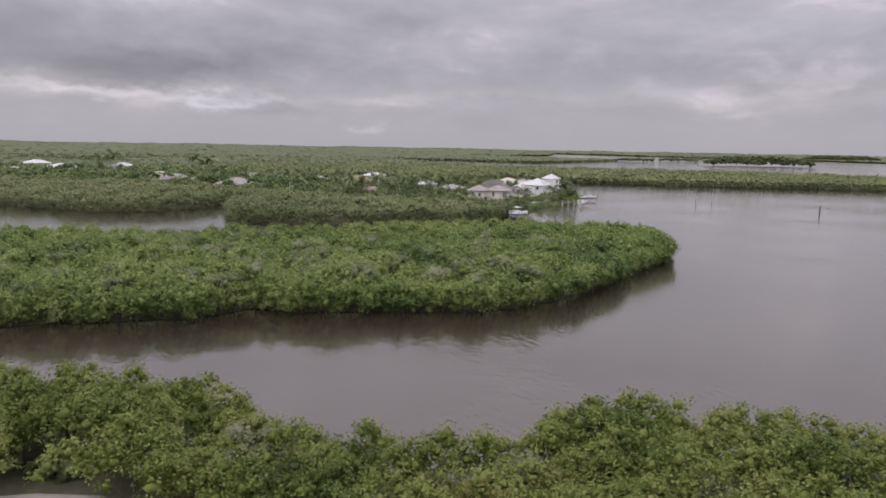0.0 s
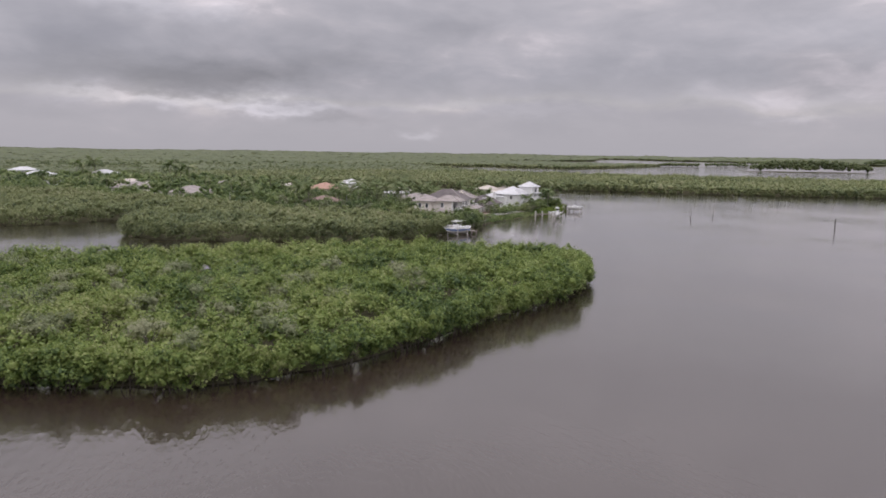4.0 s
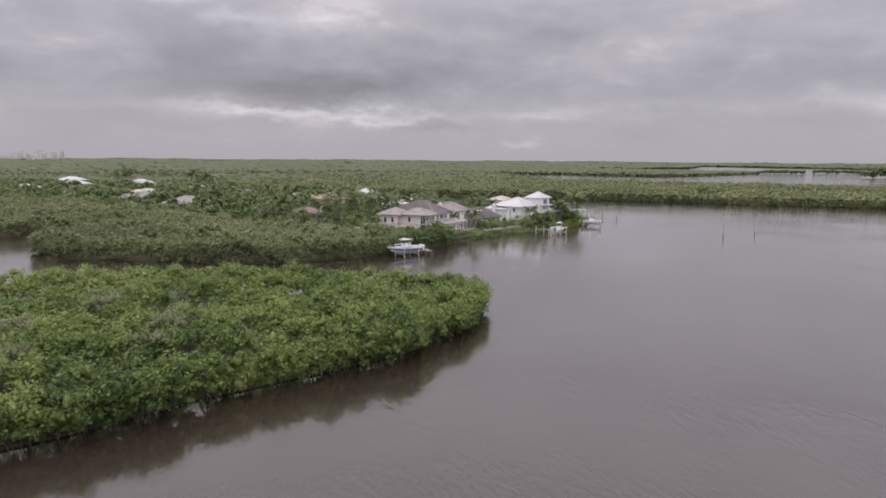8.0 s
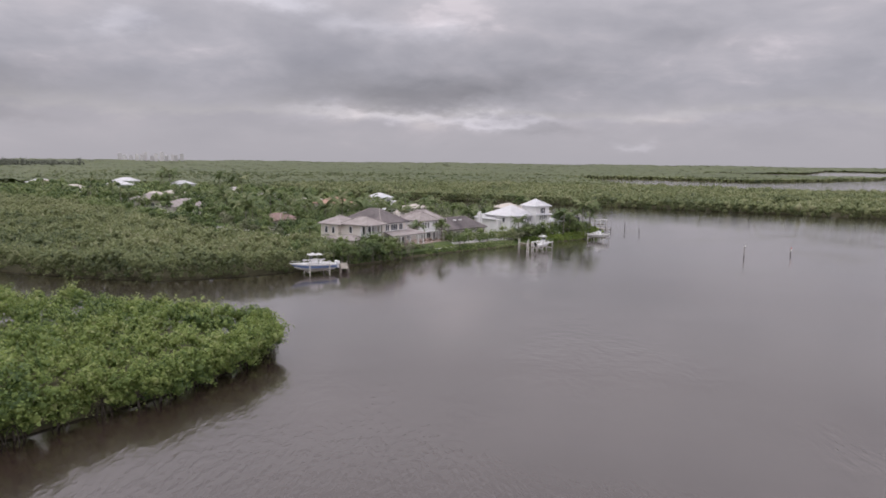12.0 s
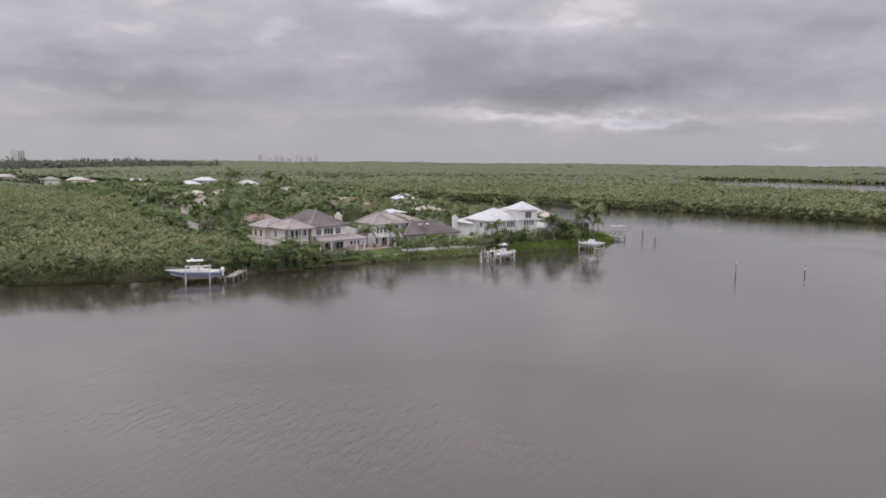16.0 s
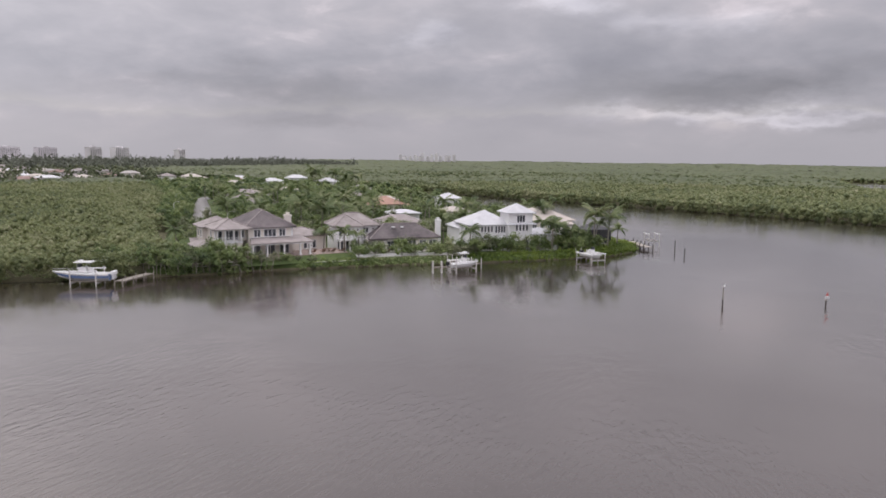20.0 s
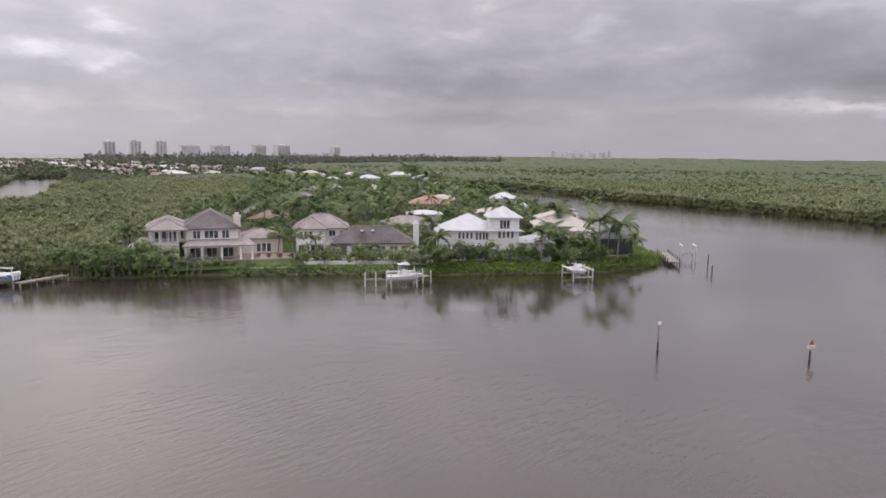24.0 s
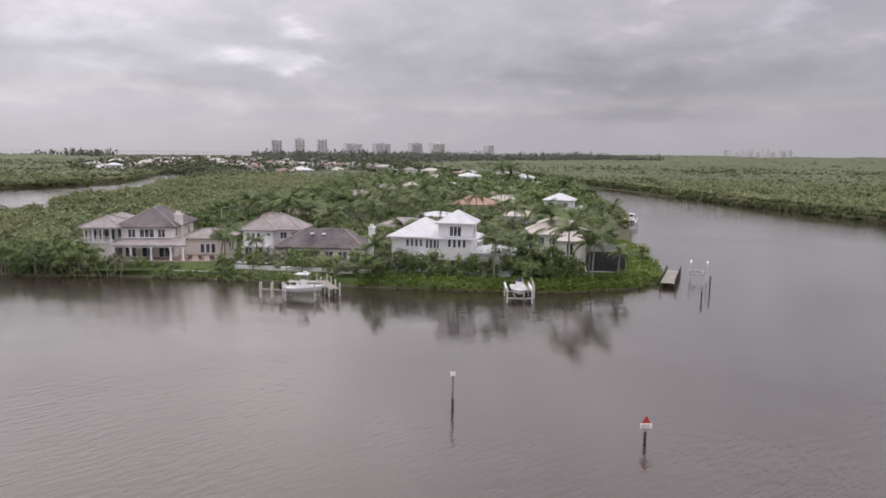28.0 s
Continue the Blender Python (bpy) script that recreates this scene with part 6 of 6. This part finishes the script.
tagged(new("suburb_trees", tri_mesh("suburb_trees", v, f, M_SUBWOOD)), "dark grey-green trees between the suburb houses", "woods", kind="stuff")
# higher bushes on the north bank of the channel
cb = along([(-262, 264), (-330, 273), (-447, 288), (-600, 299), (-700, 305)], 3.0)
cb = np.repeat(cb, 3, axis=0)
hc = rk.uniform(3.5, 8.0, len(cb)) * (0.65 + 0.35 * rolling(cb[:, 0], cb[:, 1], 11.0))
lob = np.vstack([np.c_[cb[:, 0] - cb[:, 2] * rk.uniform(2, 13, len(cb)), cb[:, 1] - cb[:, 3] * rk.uniform(2, 13, len(cb)), hc * k, rk.uniform(1.0, 1.8, len(cb))] for k in (0.4, 0.7, 1.0)])
canopy("channel_bank_bushes", lob, 14, 0.5, M_SUBWOOD, "uneven grey-green bushes on the bank of the western channel", rk, level=0)

# ---------------------------------------------------------------- seawall, walk, docks
def low_wall(line, z0, z1, w, mat, name, label):
    bm = bmesh.new()
    p = [Vector((x, y, 0)) for x, y in line]
    for a, b in zip(p, p[1:]):
        d = (b - a).normalized()
        n = Vector((-d.y, d.x, 0)) * w / 2
        e = d * 0.0
        vs = [bm.verts.new((q.x, q.y, z)) for z in (z0, z1) for q in (a - n - e, b - n + e, b + n + e, a + n - e)]
        for f in ((3, 2, 1, 0), (4, 5, 6, 7), (0, 1, 5, 4), (1, 2, 6, 5), (2, 3, 7, 6), (3, 0, 4, 7)):
            bm.faces.new([vs[i] for i in f])
    me = mesh_of(name, bm, mat)
    return tagged(new(name, me), label, "wall", kind="structure")


low_wall([(33.5, 282.5), (38.6, 293.4), (44.5, 303.6), (47, 308.5)], 0.6, 1.75, 0.35, M_WHITE, "seawall", "low white seawall before the white house")
low_wall([(29, 262), (32.5, 270), (35.8, 277)], 0.4, 1.15, 0.3, M_CONC, "seawall", "low grey concrete seawall before the cream villa")
ribbon("footpath", [(24.5, 253.5), (28.2, 262), (31.8, 270), (35, 277), (38, 284)], 1.3, 1.2, M_CONC, "pale concrete walk along the waterfront", "path")
ribbon("patio", [(30, 279), (34.5, 288), (40, 299), (45, 307)], 4.5, 1.2, M_CONC, "pale concrete patio behind the seawall", "patio")

PLANK = mesh_of("plank", boxes((-0.065, 0.065, -0.5, 0.5, -0.02, 0.02)), M_WOOD)
PILE = {}


def pile(parent, x, y, z0, z1, r=0.15, mat=None, name="piling", label=""):
    mat = mat or M_PILE
    key = (round(z0, 2), round(z1, 2), round(r, 2), mat.name)
    if key not in PILE:
        bm = bmesh.new()
        tube(bm, (0, 0, z0), (0, 0, z1), r, r * 0.92, 10)
        tube(bm, (0, 0, z1), (0, 0, z1 + 0.16), r * 1.1, 0.03, 10)
        PILE[key] = mesh_of("piling", bm, mat)
    return shared(name, PILE[key], parent, x, y, 0, 0, label)


def dock(x, y, rot, length, width, z, label, tall=0.5, pile_mat=None):
    """A plank dock that runs along its own x, on pilings."""
    d = thing("dock", pose(x, y, 0, 0, 0, rot), label, "dock", "docks")
    for sy in (-width / 2 + 0.15, width / 2 - 0.15):
        part("stringer", boxes((0, length, sy - 0.05, sy + 0.05, z - 0.24, z - 0.03)), M_WOOD, d)
        n = max(2, round(length / 2.6))
        for i in range(n + 1):
            pile(d, length * i / n, sy + (0.2 if sy > 0 else -0.2), -1.2, z + tall, 0.11, pile_mat)
    for i in range(int(length / 0.145)):
        o = shared("plank", PLANK, d, 0.07 + i * 0.145, 0, z)
        o.scale = (1, width, 1)
    return d


def lift(x, y, rot, length, width, top, label, deck=0.55):
    """A boat lift: pilings, top beams, cradle beams, bunks and cables."""
    d = thing("boat_lift", pose(x, y, 0, 0, 0, rot), label, "boat lift", "boat lifts")
    for sx in (-length / 2, length / 2):
        for sy in (-width / 2, width / 2):
            pile(d, sx, sy, -1.2, top, 0.11)
            bm = bmesh.new()
            tube(bm, (sx, sy * 0.93, deck), (sx, sy * 0.93, top), 0.02, 0.02, 4)
            part("cable", bm, M_ALU, d)
            part("motor_box", boxes((sx - 0.15, sx + 0.15, sy - 0.12, sy + 0.12, top + 0.2, top + 0.38)), M_ALU, d)
        part("cradle_beam", boxes((sx - 0.1, sx + 0.1, -width / 2 + 0.1, width / 2 - 0.1, deck - 0.22, deck)), M_ALU, d)
    for sy in (-width / 2, width / 2):
        part("top_beam", boxes((-length / 2 - 0.3, length / 2 + 0.3, sy - 0.12, sy + 0.12, top + 0.02, top + 0.2)), M_WHITE, d)
    for sy in (-0.7, 0.7):
        part("bunk", boxes((-length / 2 - 0.6, length / 2 + 0.6, sy - 0.1, sy + 0.1, deck + 0.001, deck + 0.16)), M_WOOD, d)
    return d


def hull_rings(length, beam, free, n=15):
    """Stations from stern to bow: place, half beam, chine height, sheer height, keel height, rake of the sheer."""
    out = []
    for i in range(n):
        s = i / (n - 1)
        b = beam / 2 * (1 - max(0, (s - 0.45) / 0.55) ** 2.3) * (0.92 + 0.08 * min(1, s * 4))
        rise = 0.6 * free * max(0, (s - 0.5) / 0.5) ** 2
        out.append((-length / 2 + length * 0.9 * s, max(b, 0.02), 0.42 * free + rise * 0.55, free * (0.86 + 0.34 * s ** 2), rise, length * 0.1 * s ** 2))
    return out


def boat(x, y, rot, z, length, beam, side_mat, label, engines=2, top=True, tower=False):
    """A centre-console motor boat, bow along its own +x, its keel at height z: white bottom, coloured topsides under a white sheer strake."""
    b = thing("motor_boat", pose(x, y, z, 0, 0, rot), label, "boat", "boats on lifts")
    free = length * 0.15
    rings = hull_rings(length, beam, free)
    for name, lo, hi, mat in (("hull_side", 0.0, 0.72, side_mat), ("sheer_strake", 0.72, 1.0, M_HULL)):
        for sgn in (-1, 1):
            bm = bmesh.new()
            rows = [[bm.verts.new((rx + rake * k, sgn * rb * (0.8 + 0.2 * k), rc + (rs - rc) * k)) for k in (lo, hi)] for rx, rb, rc, rs, rk_, rake in rings]
            for p, q in zip(rows, rows[1:]):
                bm.faces.new((p[0], q[0], q[1], p[1]) if sgn < 0 else (p[1], q[1], q[0], p[0]))
            part(name, bm, mat, b)
    bm = bmesh.new()
    rows = [[bm.verts.new((rx, -rb * 0.8, rc)), bm.verts.new((rx, 0, rk_)), bm.verts.new((rx, rb * 0.8, rc))] for rx, rb, rc, rs, rk_, rake in rings]
    for p, q in zip(rows, rows[1:]):
        bm.faces.new((p[1], q[1], q[0], p[0]))
        bm.faces.new((p[2], q[2], q[1], p[1]))
    part("hull_bottom", bm, M_HULL, b, "white hull bottom")
    bm = bmesh.new()
    rows = [[bm.verts.new((rx + rake, sy * (rb + 0.03), rs + dz)) for dz in (0.0, 0.1) for sy in (-1, 1)] for rx, rb, rc, rs, rk_, rake in rings]
    for p, q in zip(rows, rows[1:]):
        bm.faces.new((p[2], q[2], q[3], p[3]))
        bm.faces.new((p[0], q[0], q[2], p[2]))
        bm.faces.new((p[3], q[3], q[1], p[1]))
    part("deck", bm, M_HULL, b, "white deck and gunwale")
    rx, rb, rc, rs, rk_, rake = rings[0]
    part("transom", boxes((rx - 0.06, rx, -rb * 0.82, rb * 0.82, rc * 0.5, rs + 0.1)), side_mat, b)
    bm = bmesh.new()
    for sgn in (-1, 1):
        prev = None
        for qx, qb, qc, qs, qk, qrake in rings[7:]:
            here = (qx + qrake - 0.1, sgn * max(qb - 0.12, 0.0), qs + 0.48)
            if prev:
                tube(bm, prev, here, 0.025, 0.025, 4, False)
            tube(bm, (here[0], here[1], qs + 0.1), here, 0.02, 0.02, 4, False)
            prev = here
    part("bow_rail", bm, M_ALU, b)
    dk = free * 0.9
    part("console", boxes((-length * 0.10, length * 0.04, -beam * 0.19, beam * 0.19, dk, dk + 1.15)), M_HULL, b)
    part("windscreen", boxes((length * 0.01, length * 0.045, -beam * 0.18, beam * 0.18, dk + 1.15, dk + 1.7)), M_GLASS, b)
    part("seat", boxes((-length * 0.2, -length * 0.14, -beam * 0.17, beam * 0.17, dk, dk + 0.9)), M_HULL, b)
    part("seat", boxes((length * 0.10, length * 0.2, -beam * 0.16, beam * 0.16, dk, dk + 0.45)), M_HULL, b)
    if top:
        for sx in (-length * 0.13, length * 0.05):
            for sy in (-beam * 0.22, beam * 0.22):
                bm = bmesh.new()
                tube(bm, (sx, sy, dk), (sx * 0.9, sy * 1.1, dk + 2.0), 0.035, 0.035, 6)
                part("post", bm, M_ALU, b)
        part("hard_top", boxes((-length * 0.2, length * 0.1, -beam * 0.36, beam * 0.36, dk + 2.0, dk + 2.1)), M_HULL, b)
        part("radar", boxes((-0.3, 0.3, -0.3, 0.3, dk + 2.1, dk + 2.38)), M_HULL, b)
        for sy in (-beam * 0.3, beam * 0.3):
            bm = bmesh.new()
            tube(bm, (-length * 0.1, sy, dk + 2.1), (-length * 0.42, sy * 1.3, dk + 2.25), 0.02, 0.012, 4)
            part("outrigger", bm, M_ALU, b)
    for i in range(engines):
        ey = (i - (engines - 1) / 2) * 0.62
        e = part("outboard", boxes((rx - 0.85, rx - 0.2, ey - 0.22, ey + 0.22, rs - 0.1, rs + 0.55), (rx - 0.7, rx - 0.35, ey - 0.1, ey + 0.1, rc - 0.25, rs - 0.1)), M_HULL if engines > 2 else M_BLACK, b)
        bev = e.modifiers.new("bevel", "BEVEL")
        bev.width, bev.segments = 0.08, 2
    return b


boat(24.4, 233.9, 230, 0.75, 9.6, 2.9, M_BLUE, "long blue-sided fishing boat with a white hard top on a lift", 3)
lift(25.0, 234.6, 230, 4.2, 3.9, 2.6, "white boat lift at the edge of the mangroves", 0.72)
dock(29.6, 238.0, 122, 8.6, 1.5, 0.95, "weathered grey plank dock below the cream villa", 0.25, M_WOOD)
boat(58.2, 294.2, 70, 0.85, 6.3, 2.3, M_HULL, "white centre-console boat on a lift", 1)
lift(58.0, 293.8, 70, 4.4, 3.4, 2.1, "white boat lift with pilings before the white house", 0.82)
dock(55.6, 287.9, 62, 3.6, 0.5, 1.3, "narrow white catwalk between two pilings", 1.0)
dock(50.5, 298.0, 5, 7.6, 1.6, 1.15, "plank dock reaching out to the boat lift", 0.9)
boat(68.2, 324.9, -20, 0.85, 6.6, 2.4, M_HULL, "white open boat on a lift beside the hedge", 2, False)
lift(67.8, 325.0, -20, 5.2, 3.7, 1.9, "white boat lift beside the hedge", 0.82)
dock(61.6, 329.4, -22, 6.6, 1.4, 1.15, "short plank dock with pale pilings", 0.9)
dock(66.6, 353.0, 139, 14.0, 2.3, 0.9, "brown plank dock round the point", 0.7, M_DARKPILE)
lift(62.4, 362.6, 139, 3.4, 2.8, 3.2, "empty boat lift with tall pale pilings off the point", 1.5)
boat(-17.6, 402.5, 150, 0.9, 9.0, 2.8, M_HULL, "white fishing boat on a lift in the canal", 2)
lift(-17.6, 402.5, 150, 4.4, 3.6, 2.6, "boat lift in the canal behind the homes", 0.86)
for x, y, zt in ((77.0, 351.4, 1.6), (71.5, 357.5, 2.6)):
    t = thing("mooring_pile", pose(x, y, 0, 0, 0, 0), "dark weathered mooring pile standing in the water", "piling", "mooring piles")
    pile(t, 0, 0, -1.5, zt, 0.12, M_DARKPILE, "shaft")


# ---------------------------------------------------------------- channel markers
def marker(x, y, rot, height, label, sign):
    t = thing("channel_marker", pose(x, y, 0, 0, 0, rot), label, "channel marker", "channel markers")
    bm = bmesh.new()
    tube(bm, (0, 0, -1.5), (0, 0, 0.95), 0.125, 0.115, 10)
    part("pile_foot", bm, M_DARKPILE, t, "wet dark foot of the pile")
    bm = bmesh.new()
    tube(bm, (0, 0, 0.95), (0, 0, height), 0.10, 0.085, 10)
    part("pile", bm, M_WOOD if sign != "plain" else M_DARKPILE, t)
    if sign == "lamp":
        part("board", boxes((-0.22, 0.22, -0.16, -0.12, height - 0.25, height + 0.15)), M_WHITE, t)
        bm = bmesh.new()
        tube(bm, (0, 0, height), (0, 0, height + 0.22), 0.07, 0.05, 8)
        part("cap", bm, M_DARKPILE, t)
    if sign == "board":
        bm = bmesh.new()
        tri = [(-0.34, height - 0.05), (0.34, height - 0.05), (0, height + 0.58)]
        a = [bm.verts.new((x_, -0.17, z_)) for x_, z_ in tri]
        b = [bm.verts.new((x_, -0.13, z_)) for x_, z_ in tri]
        bm.faces.new(a)
        bm.faces.new(b[::-1])
        for i in range(3):
            bm.faces.new((a[i], b[i], b[(i + 1) % 3], a[(i + 1) % 3]))
        part("triangle_board", bm, M_REDSIGN, t, "red triangular daymark")
        part("notice_board", boxes((-0.45, 0.45, -0.17, -0.13, height - 0.45, height - 0.08)), M_WHITE, t, "white notice board with two dark lines")
        part("line", boxes((-0.36, 0.26, -0.176, -0.171, height - 0.24, height - 0.2)), M_BLACK, t)
        part("line", boxes((-0.36, 0.36, -0.176, -0.171, height - 0.37, height - 0.33)), M_BLACK, t)
    return t


marker(107.8, 300.0, 71, 3.25, "grey pile with a small white board in the channel", "lamp")
marker(119.2, 311.8, 71, 1.75, "channel pile with a red triangle over a white board", "board")
marker(147.7, 274.6, 20, 3.4, "dark leaning channel pile", "plain")
marker(148.5, 276.6, 20, 3.3, "dark channel pile in the open bay", "plain")


# ---------------------------------------------------------------- street lamps, garden furniture
def street_lamp(x, y, rot, h=6.4):
    t = thing("street_lamp", pose(x, y, Z0, 0, 0, rot), "grey street lamp with a curved arm", "street lamp", "street lamps")
    bm = bmesh.new()
    tube(bm, (0, 0, 0), (0, 0, h), 0.11, 0.07, 8)
    part("pole", bm, M_PILE, t)
    bm = bmesh.new()
    tube(bm, (0, 0, h - 0.05), (0.7, 0, h + 0.35), 0.05, 0.04, 6)
    tube(bm, (0.7, 0, h + 0.35), (1.5, 0, h + 0.35), 0.04, 0.04, 6)
    part("arm", bm, M_PILE, t)
    part("lantern", boxes((1.3, 1.9, -0.12, 0.12, h + 0.26, h + 0.42)), M_ALU, t)


for lx, ly, lr in ((-18.1, 284.5, 60), (-64, 291, 60), (-112, 314, 60), (-165, 342, 60)):
    street_lamp(lx, ly, lr)


def patio_table(x, y, up=0.06):
    t = thing("patio_table", pose(x, y, Z0 + up), "round brown patio table", "table", "patio tables")
    bm = bmesh.new()
    tube(bm, (0, 0, 0.7), (0, 0, 0.75), 0.75, 0.75, 18)
    part("tabletop", bm, M_BROWN, t)
    bm = bmesh.new()
    tube(bm, (0, 0, 0), (0, 0, 0.7), 0.09, 0.07, 8)
    part("pedestal", bm, M_BROWN, t)


def lounger(x, y, rot, up=0.06):
    t = thing("sun_lounger", pose(x, y, Z0 + up, 0, 0, rot), "pinkish brown cushioned sun lounger on the terrace", "sun lounger", "loungers on the terrace")
    part("seat", boxes((-0.35, 0.35, -0.9, 0.45, 0.28, 0.42)), M_BROWN, t)
    b = part("backrest", boxes((-0.35, 0.35, -0.06, 0.06, 0, 0.8)), M_BROWN, t)
    b.location, b.rotation_euler = (0, 0.5, 0.36), (radians(-35), 0, 0)
    for sx in (-0.3, 0.3):
        for sy in (-0.85, 0.4):
            part("leg", boxes((sx - 0.03, sx + 0.03, sy - 0.03, sy + 0.03, 0, 0.28)), M_ALU, t)


for i, (fx, fy) in enumerate(((31.0, 279.5), (31.8, 281.4), (32.6, 283.3), (30.2, 277.5))):
    lounger(fx, fy, 255 + 8 * i, 1.15)
patio_table(30.2, 281.6, 1.15)
patio_table(31.0, 293.5)
for i, (fx, fy) in enumerate(((32.5, 290.0), (34.0, 295.0))):
    lounger(fx, fy, 250)
